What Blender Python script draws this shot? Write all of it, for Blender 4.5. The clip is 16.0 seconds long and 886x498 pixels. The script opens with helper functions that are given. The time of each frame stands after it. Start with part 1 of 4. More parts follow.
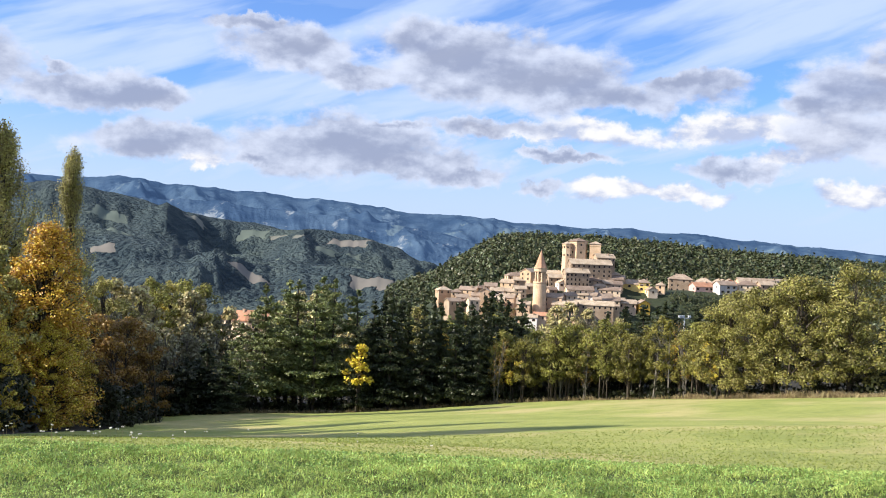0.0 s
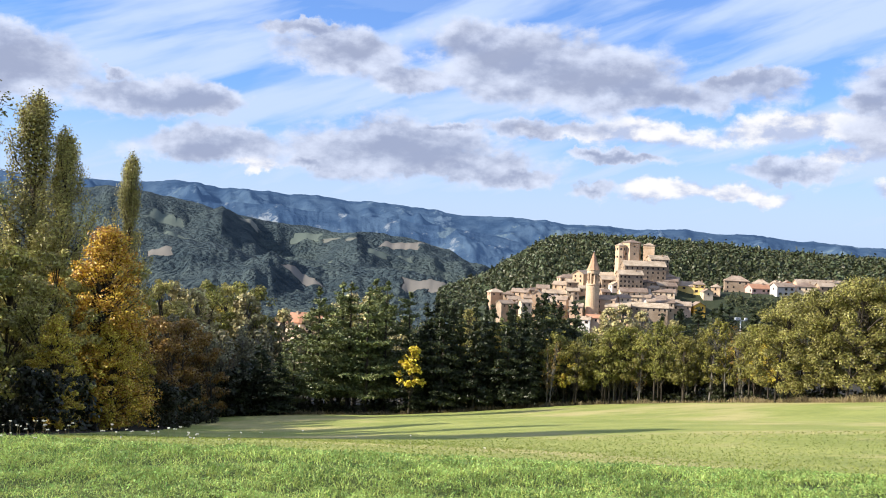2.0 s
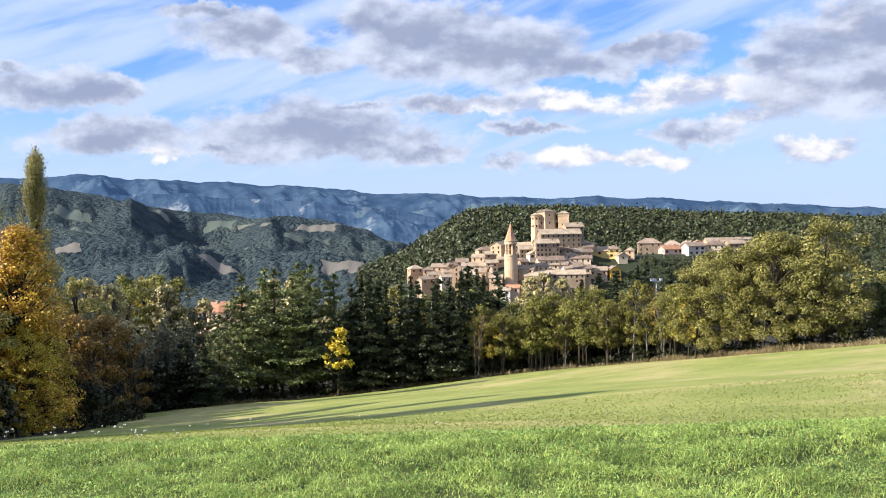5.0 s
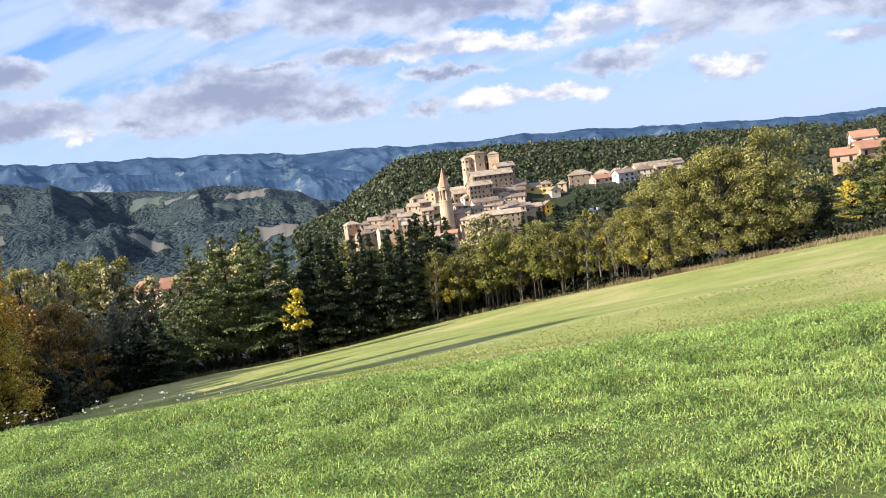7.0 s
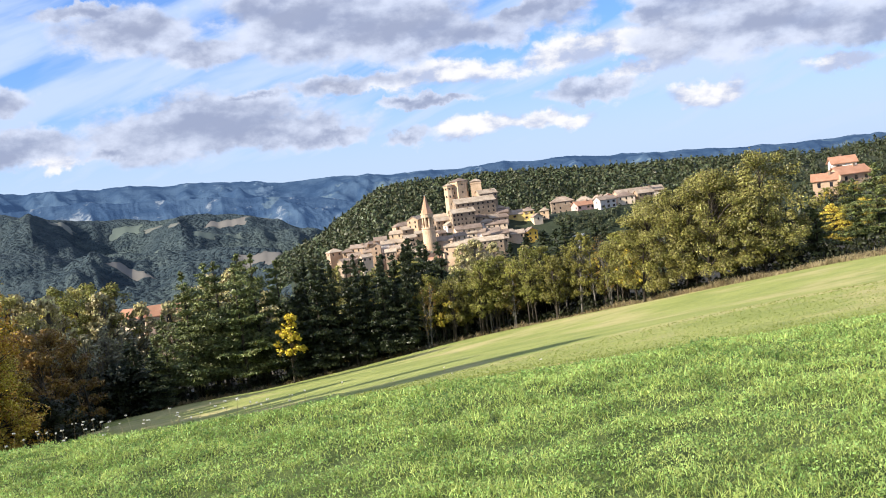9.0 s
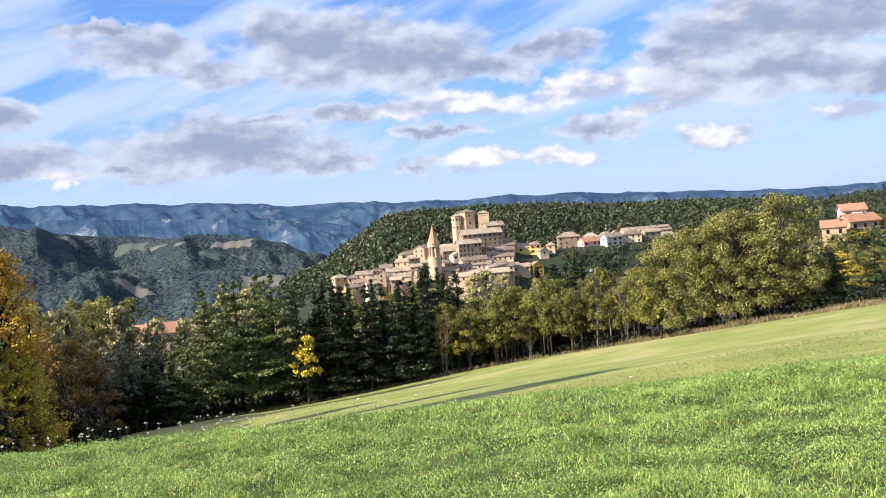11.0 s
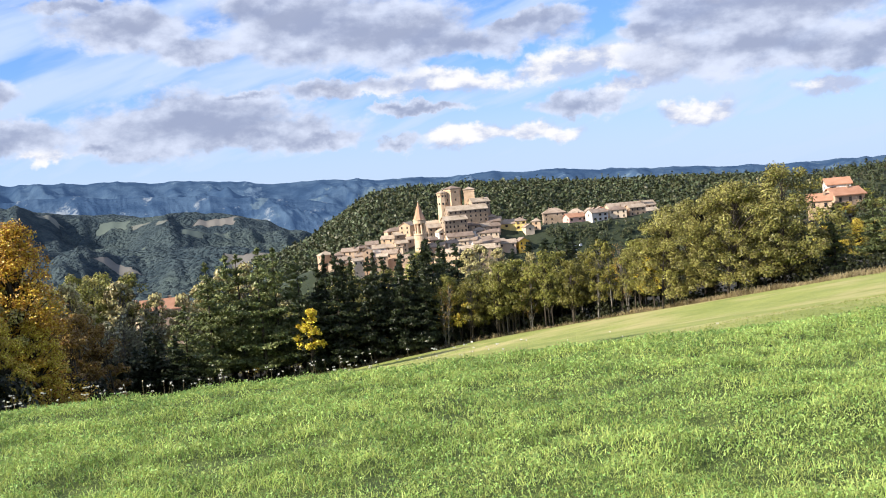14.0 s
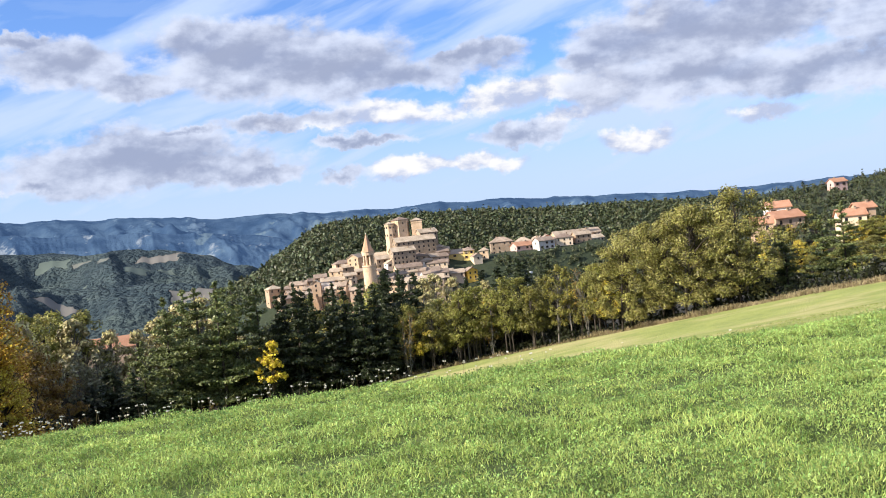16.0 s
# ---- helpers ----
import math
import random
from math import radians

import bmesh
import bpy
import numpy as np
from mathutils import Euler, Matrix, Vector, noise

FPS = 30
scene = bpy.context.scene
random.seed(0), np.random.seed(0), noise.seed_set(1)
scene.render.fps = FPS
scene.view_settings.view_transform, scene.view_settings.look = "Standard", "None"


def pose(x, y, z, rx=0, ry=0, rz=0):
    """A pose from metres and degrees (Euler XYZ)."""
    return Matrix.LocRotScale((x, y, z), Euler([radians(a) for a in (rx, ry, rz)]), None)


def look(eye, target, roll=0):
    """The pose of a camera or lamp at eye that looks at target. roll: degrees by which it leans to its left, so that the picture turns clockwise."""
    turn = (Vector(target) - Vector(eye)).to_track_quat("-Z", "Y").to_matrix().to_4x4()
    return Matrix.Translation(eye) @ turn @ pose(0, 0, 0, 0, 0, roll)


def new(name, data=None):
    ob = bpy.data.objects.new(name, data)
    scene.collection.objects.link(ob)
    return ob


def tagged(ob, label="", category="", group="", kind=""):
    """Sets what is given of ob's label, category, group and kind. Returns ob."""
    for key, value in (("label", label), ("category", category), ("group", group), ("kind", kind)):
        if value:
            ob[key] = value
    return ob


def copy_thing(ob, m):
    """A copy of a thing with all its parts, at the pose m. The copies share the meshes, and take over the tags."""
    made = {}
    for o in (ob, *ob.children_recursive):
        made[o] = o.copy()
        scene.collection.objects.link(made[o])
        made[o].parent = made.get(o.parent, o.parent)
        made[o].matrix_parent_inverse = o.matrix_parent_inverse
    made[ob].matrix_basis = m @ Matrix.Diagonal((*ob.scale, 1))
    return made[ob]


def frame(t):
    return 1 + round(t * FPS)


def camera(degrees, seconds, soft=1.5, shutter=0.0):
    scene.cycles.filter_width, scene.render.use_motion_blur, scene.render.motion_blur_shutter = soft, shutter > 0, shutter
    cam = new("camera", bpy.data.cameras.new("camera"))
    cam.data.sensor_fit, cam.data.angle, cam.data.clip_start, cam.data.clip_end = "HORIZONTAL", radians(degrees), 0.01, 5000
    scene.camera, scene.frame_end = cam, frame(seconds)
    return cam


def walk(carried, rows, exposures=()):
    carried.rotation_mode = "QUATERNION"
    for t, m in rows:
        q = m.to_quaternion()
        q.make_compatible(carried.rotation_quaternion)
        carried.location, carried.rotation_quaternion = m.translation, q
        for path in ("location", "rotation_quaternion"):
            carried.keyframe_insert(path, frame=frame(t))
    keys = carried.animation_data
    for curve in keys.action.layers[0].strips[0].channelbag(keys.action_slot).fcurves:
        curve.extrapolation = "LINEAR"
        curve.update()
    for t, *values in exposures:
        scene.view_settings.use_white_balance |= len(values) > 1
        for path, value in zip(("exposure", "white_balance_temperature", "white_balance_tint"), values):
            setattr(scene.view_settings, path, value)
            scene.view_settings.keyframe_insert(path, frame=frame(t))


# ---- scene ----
cam = camera(50.0, 16.0, soft=1.0)
PATH = [
    (0, (-0.497, -0.169, 2.237), (-0.502, 1.831, 2.237), 2.5),
    (0.5, (-0.507, -0.16, 2.239), (-0.559, 1.839, 2.24), 2.4),
    (1, (-0.507, -0.167, 2.236), (-0.594, 1.831, 2.237), 2.3),
    (1.5, (-0.505, -0.16, 2.237), (-0.612, 1.837, 2.237), 2.3),
    (2, (-0.508, -0.158, 2.234), (-0.622, 1.838, 2.234), 2.3),
    (2.5, (-0.507, -0.145, 2.235), (-0.622, 1.851, 2.237), 2.4),
    (3, (-0.512, -0.152, 2.233), (-0.615, 1.846, 2.236), 2.3),
    (3.5, (-0.52, -0.157, 2.232), (-0.603, 1.842, 2.236), 1.9),
    (4, (-0.551, -0.17, 2.242), (-0.595, 1.829, 2.238), 1.2),
    (4.5, (-0.673, -0.149, 2.224), (-0.661, 1.851, 2.205), 0.2),
    (4.7, (-0.742, -0.133, 2.218), (-0.707, 1.866, 2.19), -0.2),
    (6.8, (-2.222, 0.163, 2.012), (-2.052, 2.149, 1.855), -6.8),
    (7, (-2.342, 0.197, 1.99), (-2.153, 2.182, 1.83), -7.1),
    (7.5, (-2.667, 0.264, 1.943), (-2.447, 2.246, 1.793), -7.7),
    (8, (-2.982, 0.35, 1.877), (-2.75, 2.332, 1.743), -7.5),
    (8.5, (-3.28, 0.382, 1.84), (-3.048, 2.365, 1.721), -7.5),
    (10.8, (-5.258, -0.392, 1.83), (-5.013, 1.593, 1.776), -5.0),
    (11, (-5.391, -0.386, 1.828), (-5.155, 1.6, 1.785), -4.8),
    (11.5, (-5.707, -0.436, 1.791), (-5.502, 1.554, 1.768), -4.1),
    (12, (-6.015, -0.472, 1.745), (-5.83, 1.52, 1.718), -4.0),
    (12.5, (-6.377, -0.498, 1.691), (-6.208, 1.494, 1.642), -4.0),
    (13, (-6.702, -0.53, 1.642), (-6.529, 1.461, 1.566), -4.4),
    (13.5, (-7.048, -0.57, 1.609), (-6.84, 1.418, 1.522), -4.7),
    (14, (-7.384, -0.665, 1.578), (-7.117, 1.315, 1.484), -5.1),
    (14.5, (-7.723, -0.705, 1.545), (-7.39, 1.265, 1.456), -5.5),
    (15, (-8.087, -0.777, 1.518), (-7.722, 1.188, 1.44), -5.9),
    (15.5, (-8.419, -0.831, 1.488), (-8.038, 1.132, 1.423), -6.2),
    (16, (-8.806, -0.884, 1.465), (-8.422, 1.078, 1.425), -6.3),
]
walk(cam, [(t, look(eye, target, roll)) for t, eye, target, roll in PATH])

# ---------------------------------------------------------------- light
SUN_EL, SUN_FROM = 29.0, (-0.97, -0.23)
az_from = math.atan2(SUN_FROM[0], SUN_FROM[1])
sun = new("sun", bpy.data.lights.new("sun", "SUN"))
sun.data.energy, sun.data.angle, sun.data.color = 5.0, radians(0.5), (1.0, 0.91, 0.78)
sd = Vector((math.sin(az_from) * math.cos(radians(SUN_EL)), math.cos(az_from) * math.cos(radians(SUN_EL)), math.sin(radians(SUN_EL))))
sun.matrix_world = look(sd * 100, (0, 0, 0))
scene.view_settings.exposure = 0.90


class Nodes:
    """Short way to write node trees."""

    def __init__(self, tree):
        self.t = tree
        tree.nodes.clear()

    def n(self, kind, inputs=None, **props):
        nd = self.t.nodes.new(kind)
        for k, v in props.items():
            setattr(nd, k, v)
        for k, v in (inputs or {}).items():
            s = nd.inputs[k]
            if isinstance(v, bpy.types.NodeSocket):
                self.t.links.new(v, s)
            else:
                s.default_value = v
        return nd

    def math(self, op, a, b=0.0, c=0.0, clamp=False):
        return self.n("ShaderNodeMath", {0: a, 1: b, 2: c}, operation=op, use_clamp=clamp).outputs[0]

    def vec(self, op, a, b=(0, 0, 0)):
        nd = self.n("ShaderNodeVectorMath", {0: a, 1: b}, operation=op)
        return nd.outputs["Value" if op in ("LENGTH", "DOT_PRODUCT") else "Vector"]

    def mix(self, f, a, b, kind="MIX"):
        nd = self.n("ShaderNodeMix", data_type="RGBA", blend_type=kind)
        for i, v in ((0, f), (6, a), (7, b)):
            if isinstance(v, bpy.types.NodeSocket):
                self.t.links.new(v, nd.inputs[i])
            else:
                nd.inputs[i].default_value = v if i == 0 else (*v[:3], 1)
        return nd.outputs[2]

    def step(self, v, lo, hi, a=0.0, b=1.0):
        return self.n("ShaderNodeMapRange", {0: v, 1: lo, 2: hi, 3: a, 4: b}, interpolation_type="SMOOTHSTEP").outputs[0]

    def noise(self, scale, vector=None, detail=4.0, rough=0.55, distortion=0.0, col=False):
        d = {"Scale": scale, "Detail": detail, "Roughness": rough, "Distortion": distortion}
        if vector is not None:
            d["Vector"] = vector
        return self.n("ShaderNodeTexNoise", d).outputs["Color" if col else "Fac"]


# Sky: blue air, streaks of cirrus and flat cumulus heaps, all by direction
world = bpy.data.worlds.new("sky")
scene.world = world
world.use_nodes = True
N = Nodes(world.node_tree)
way = N.n("ShaderNodeTexCoord").outputs["Generated"]
sep = N.n("ShaderNodeSeparateXYZ", {0: way})
air = N.n("ShaderNodeTexSky", sky_type="NISHITA", sun_disc=False, sun_elevation=radians(SUN_EL), sun_rotation=az_from, altitude=500.0, air_density=1.0, dust_density=1.2, ozone_density=2.0)
blue = N.mix(1.0, air.outputs[0], (0.50, 0.80, 1.30), "MULTIPLY")
az = N.math("ARCTAN2", sep.outputs[0], sep.outputs[1])
el = N.math("ARCSINE", sep.outputs[2])
flat = N.n("ShaderNodeCombineXYZ", {0: az, 1: el}).outputs[0]
wob = N.vec("SUBTRACT", N.noise(9.0, flat, 5.0, 0.6, col=True), (0.5, 0.5, 0.5))
wob = N.vec("MULTIPLY", wob, (0.085, 0.05, 0.0))
fine = N.vec("SUBTRACT", N.noise(42.0, flat, 5.0, 0.65, col=True), (0.5, 0.5, 0.5))
spot = N.vec("ADD", N.vec("ADD", flat, wob), N.vec("MULTIPLY", fine, (0.034, 0.024, 0.0)))
# azimuth, elevation, half width, half height, in radians
GREY = [(-0.21, 0.222, 0.030, 0.006), (0.13, 0.098, 0.03, 0.004), (-0.20, 0.085, 0.02, 0.005), (0.02, 0.079, 0.03, 0.007), (0.36, 0.155, 0.03, 0.009), (-0.40, 0.165, 0.012, 0.005), (0.10, 0.103, 0.02, 0.004), (-0.165, 0.200, 0.050, 0.019), (-0.105, 0.176, 0.035, 0.012), (0.030, 0.192, 0.085, 0.026), (-0.010, 0.208, 0.060, 0.020), (0.095, 0.178, 0.080, 0.022),
        (0.180, 0.166, 0.075, 0.014), (-0.385, 0.143, 0.055, 0.015), (-0.315, 0.138, 0.030, 0.010), (-0.112, 0.102, 0.085, 0.020), (-0.045, 0.088, 0.070, 0.013),
        (-0.300, 0.098, 0.055, 0.012), (0.096, 0.071, 0.022, 0.007), (-0.055, 0.123, 0.028, 0.004), (0.420, 0.160, 0.060, 0.024), (0.505, 0.170, 0.110, 0.032),
        (0.470, 0.128, 0.090, 0.020), (0.030, 0.127, 0.050, 0.008), (0.300, 0.093, 0.040, 0.008), (-0.500, 0.155, 0.060, 0.022), (0.600, 0.115, 0.070, 0.018), (0.24, 0.178, 0.04, 0.008)]
WHITE = [(0.075, 0.124, 0.050, 0.007), (0.150, 0.125, 0.065, 0.010), (0.275, 0.128, 0.045, 0.012), (0.345, 0.129, 0.055, 0.012), (0.345, 0.103, 0.040, 0.008),
         (0.162, 0.068, 0.024, 0.008), (0.225, 0.069, 0.052, 0.007), (0.405, 0.070, 0.030, 0.008), (0.540, 0.078, 0.030, 0.007), (-0.262, 0.083, 0.022, 0.006), (0.43, 0.185, 0.02, 0.014)]


def heap(cells, p):
    top = None
    for a, e, w, h in cells:
        d = N.vec("MULTIPLY", N.vec("SUBTRACT", p, (a, e, 0)), (0.74 / w, 0.74 / h, 0))
        d = N.math("SUBTRACT", 1.0, N.vec("LENGTH", d))
        top = d if top is None else N.math("SMOOTH_MAX", top, d, 0.25)
    return top


g_den = N.math("MAXIMUM", heap(GREY, spot), -1.0)
w_den = N.math("MAXIMUM", heap(WHITE, spot), -1.0)
# the rest of the round: broken cloud all about
else_den = N.math("SUBTRACT", N.noise(5.0, N.vec("MULTIPLY", flat, (1, 2.4, 1)), 5.0, 0.6), 0.53)
off = N.math("MAXIMUM", N.step(N.math("ABSOLUTE", az), 0.62, 0.85), N.step(el, 0.24, 0.34))
else_den = N.math("SUBTRACT", N.math("MULTIPLY", N.math("MULTIPLY_ADD", else_den, 4.0, 1.0), off), 1.0)


def billow(p):
    """Lumps within the heaps, at three sizes."""
    q = N.vec("MULTIPLY", p, (1, 1.7, 1))
    return N.math("SUBTRACT", N.math("MULTIPLY_ADD", N.noise(13.0, q, 7.0, 0.52), 0.82, N.math("MULTIPLY", N.noise(46.0, q, 6.0, 0.6), 0.18)), 0.5)


puff = billow(flat)
above = billow(N.vec("ADD", flat, (-0.006, 0.011, 0)))
g_raw = N.math("MULTIPLY_ADD", puff, 2.7, N.math("MAXIMUM", g_den, else_den))
w_raw = N.math("MULTIPLY_ADD", puff, 2.6, w_den)
crown = N.math("SUBTRACT", puff, above)
g_mask = N.step(g_raw, -0.32, 0.22)
w_mask = N.step(w_raw, -0.22, 0.42)
# cirrus: long combed streaks, climbing to one side
rot = N.n("ShaderNodeVectorRotate", {0: flat, "Angle": radians(-17)}, rotation_type="Z_AXIS").outputs[0]
comb = N.vec("MULTIPLY", N.vec("ADD", rot, N.vec("MULTIPLY", wob, (0.25, 0.25, 0))), (2.2, 13.0, 1))
cir = N.noise(1.5, comb, 5.0, 0.52, 0.25)
veil = N.math("MULTIPLY", N.step(cir, 0.34, 0.60), 0.92)
low = N.step(el, 0.03, 0.17, 0.86, 0.12)
bank = N.math("MULTIPLY", N.step(N.noise(3.0, N.vec("MULTIPLY", flat, (1.5, 9, 1)), 5.0, 0.6), 0.46, 0.66), 0.22)
veil = N.math("MAXIMUM", veil, N.math("MAXIMUM", low, bank))
S = 0.15
lit = N.vec("SCALE", blue)
lit.node.inputs["Scale"].default_value = S
sky_c = N.mix(veil, lit, (0.56, 0.69, 0.95))
thick = N.math("MULTIPLY_ADD", crown, -3.2, N.math("MULTIPLY", g_raw, 0.62))
grey_c = N.mix(N.step(thick, -0.30, 0.66), (0.70, 0.76, 0.92), (0.33, 0.375, 0.53))
white_c = N.mix(N.step(N.math("MULTIPLY_ADD", crown, 4.5, N.math("MULTIPLY", w_raw, 0.25)), -0.35, 0.45), (0.47, 0.54, 0.74), (0.90, 0.90, 0.93))
sky_c = N.mix(w_mask, sky_c, white_c)
sky_c = N.mix(N.math("MULTIPLY", g_mask, 0.93), sky_c, grey_c)
back = N.n("ShaderNodeBackground", {0: sky_c, 1: 0.6})
N.n("ShaderNodeOutputWorld", {0: back.outputs[0]})

# ---------------------------------------------------------------- materials
MATS = {}


def material(name, colours, scale=1.0, rough=0.85, bump=0.0, bump_scale=None, per_object=0.0, per_island=0.0, translucent=0.0, hue=0.0, metallic=0.0, stains=None):
    """A surface with colour varying at two scales; colours: two or three linear colours, dark to light."""
    m = bpy.data.materials.new(name)
    m.use_nodes = True
    k = Nodes(m.node_tree)
    pos = k.n("ShaderNodeTexCoord").outputs["Object"] if per_object else k.n("ShaderNodeNewGeometry").outputs["Position"]
    big = k.noise(scale, pos, 3.0, 0.5)
    small = k.noise(scale * 9.0, pos, 4.0, 0.65)
    f = k.math("ADD", k.math("MULTIPLY", big, 0.6), k.math("MULTIPLY", small, 0.4))
    f = k.step(f, 0.33, 0.67)
    c = k.mix(f, colours[0], colours[1])
    if len(colours) > 2:
        c = k.mix(k.step(k.noise(scale * 0.37, pos, 4.0, 0.6), 0.48, 0.66), c, colours[2])
    if stains:
        c = k.mix(k.step(k.noise(scale * 2.3, pos, 5.0, 0.7), 0.52, 0.72, 0.0, 0.7), c, stains)
    val = 1.0
    if per_object or per_island:
        r = k.n("ShaderNodeObjectInfo").outputs["Random"]
        i = k.n("ShaderNodeNewGeometry").outputs["Random Per Island"]
        val = k.math("MULTIPLY_ADD", r, per_object * 2, 1 - per_object)
        if per_island:
            val = k.math("MULTIPLY", val, k.math("MULTIPLY_ADD", i, per_island * 2, 1 - per_island))
        hs = k.n("ShaderNodeHueSaturation", {"Color": c, "Value": val, "Hue": k.math("MULTIPLY_ADD", i if per_island else r, hue * 2, 0.5 - hue)})
        c = hs.outputs[0]
    b = k.n("ShaderNodeBsdfPrincipled", {"Base Color": c, "Roughness": rough, "Metallic": metallic})
    b.inputs["Specular IOR Level"].default_value = 0.3
    if bump:
        bn = k.n("ShaderNodeBump", {"Height": k.noise(bump_scale or scale * 12, pos, 5.0, 0.65), "Strength": 1.0, "Distance": bump})
        m.node_tree.links.new(bn.outputs[0], b.inputs["Normal"])
    out = b.outputs[0]
    if translucent:
        tr = k.n("ShaderNodeBsdfTranslucent", {0: c})
        out = k.n("ShaderNodeMixShader", {0: translucent, 1: out, 2: tr.outputs[0]}).outputs[0]
    k.n("ShaderNodeOutputMaterial", {0: out})
    MATS[name] = m
    return m


meadow = material("meadow grass", ((0.229, 0.268, 0.063), (0.339, 0.359, 0.102), (0.441, 0.387, 0.165)), 0.22, 0.9, 0.14, 5.0, stains=(0.193, 0.237, 0.061))
blade = material("grass blade", ((0.164, 0.243, 0.051), (0.583, 0.680, 0.201)), 1.6, 0.6, per_island=0.35, hue=0.02, translucent=0.35)
herb_leaf = material("clover and herb leaves", ((0.115, 0.201, 0.049), (0.388, 0.523, 0.145)), 1.1, 0.55, per_island=0.35, hue=0.025, translucent=0.3)
short_blade = material("short grass", ((0.215, 0.260, 0.058), (0.310, 0.345, 0.098)), 0.16, 0.8, per_island=0.12, hue=0.01, translucent=0.5)
straw = material("dry grass", ((0.211, 0.160, 0.083), (0.371, 0.301, 0.173)), 0.8, 0.85, per_island=0.35, hue=0.02, translucent=0.2)
umbel = material("seed head", ((0.50, 0.47, 0.38), (0.72, 0.69, 0.60)), 3.0, 0.9, per_island=0.2)
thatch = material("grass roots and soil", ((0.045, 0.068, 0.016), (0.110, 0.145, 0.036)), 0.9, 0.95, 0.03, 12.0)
# floor colour taken almost to black, carrying the shade under the trees
shaded_litter = material("shaded woodland floor", ((0.015, 0.013, 0.008), (0.033, 0.028, 0.015)), 0.3, 0.95, 0.1, 3.0)
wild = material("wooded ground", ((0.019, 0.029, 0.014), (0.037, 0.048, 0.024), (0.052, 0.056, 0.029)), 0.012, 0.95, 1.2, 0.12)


def patchwork(name, base, fields, rough_edge=26.0, bump=16.0):
    """Woods seen from afar with fields let into them: x, y, half width, half depth, turn, colour."""
    m = bpy.data.materials.new(name)
    m.use_nodes = True
    k = Nodes(m.node_tree)
    pos = k.n("ShaderNodeNewGeometry").outputs["Position"]
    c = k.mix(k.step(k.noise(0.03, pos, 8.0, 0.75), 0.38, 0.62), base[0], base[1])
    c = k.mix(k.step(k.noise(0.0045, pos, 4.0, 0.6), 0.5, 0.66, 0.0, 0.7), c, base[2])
    wob = k.vec("MULTIPLY", k.vec("SUBTRACT", k.noise(0.009, pos, 4.0, 0.6, col=True), (0.320, 0.320, 0.320)), (rough_edge * 3, rough_edge * 4, 0))
    p = k.vec("MULTIPLY", k.vec("ADD", pos, wob), (1, 1, 0))
    tilled = 0.0
    for x, y, w, d, turn, col in fields:
        q = k.n("ShaderNodeVectorRotate", {0: k.vec("SUBTRACT", p, (x, y, 0)), "Angle": radians(turn)}, rotation_type="Z_AXIS").outputs[0]
        q = k.vec("ABSOLUTE", k.vec("MULTIPLY", q, (1 / w, 1 / d, 0)))
        sp = k.n("ShaderNodeSeparateXYZ", {0: q})
        inside = k.step(k.math("MAXIMUM", sp.outputs[0], sp.outputs[1]), 1.0, 0.93)
        furrow = k.mix(k.noise(0.03, pos, 3.0, 0.6), tuple(v * 0.82 for v in col), tuple(v * 1.15 for v in col))
        c = k.mix(inside, c, furrow)
        tilled = k.math("MAXIMUM", inside, tilled)
    b = k.n("ShaderNodeBsdfPrincipled", {"Base Color": c, "Roughness": 0.95})
    b.inputs["Specular IOR Level"].default_value = 0.1
    crowns = k.n("ShaderNodeTexVoronoi", {"Vector": k.vec("ADD", pos, k.vec("MULTIPLY", k.noise(0.2, pos, 3.0, 0.6, col=True), (6, 6, 6))), "Scale": 0.13}).outputs["Distance"]
    wooded = k.math("MULTIPLY_ADD", crowns, -0.55, k.noise(0.03, pos, 6.0, 0.7))
    bn = k.n("ShaderNodeBump", {"Height": k.math("MULTIPLY", wooded, k.math("SUBTRACT", 1.0, tilled)), "Strength": 1.0, "Distance": bump})
    m.node_tree.links.new(bn.outputs[0], b.inputs["Normal"])
    k.n("ShaderNodeOutputMaterial", {0: b.outputs[0]})
    return m


# woods and fields blued and greyed: the haze of distance is in their colours
HAZY_CLAY, HAZY_HAY, HAZY_PASTURE = (0.168, 0.158, 0.142), (0.150, 0.156, 0.136), (0.108, 0.134, 0.116)
hazy_far_wood = patchwork("hazy far woods", ((0.027, 0.044, 0.056), (0.062, 0.086, 0.092), (0.080, 0.106, 0.098)), [
    (-197, 1036, 23, 14, 25, HAZY_CLAY), (-60, 985, 26, 10, 0, HAZY_CLAY), (-578, 1690, 34, 25, -10, HAZY_PASTURE), (-429, 1238, 20, 17, -15, HAZY_CLAY),
    (-181, 1600, 18, 30, 8, HAZY_PASTURE), (-138, 1620, 16, 18, -8, HAZY_PASTURE), (-240, 1710, 14, 36, 0, HAZY_HAY), (-165, 1765, 36, 22, 5, HAZY_CLAY), (-110, 1840, 26, 22, 10, HAZY_HAY), (-354, 1822, 34, 18, 0, HAZY_PASTURE),
    (-300, 1790, 20, 10, 15, HAZY_HAY), (-205, 1650, 14, 8, 12, HAZY_HAY), (-270, 1560, 12, 8, 20, HAZY_PASTURE), (-330, 1660, 15, 8, -12, HAZY_PASTURE), (-520, 1560, 17, 12, 10, HAZY_PASTURE), (-450, 1800, 20, 11, 20, HAZY_HAY)])
bark = material("bark", ((0.032, 0.026, 0.019), (0.070, 0.058, 0.045)), 2.0, 0.95, 0.03, 14.0)
pale_bark = material("pale bark", ((0.083, 0.077, 0.064), (0.186, 0.173, 0.150)), 2.0, 0.9, 0.02, 14.0)


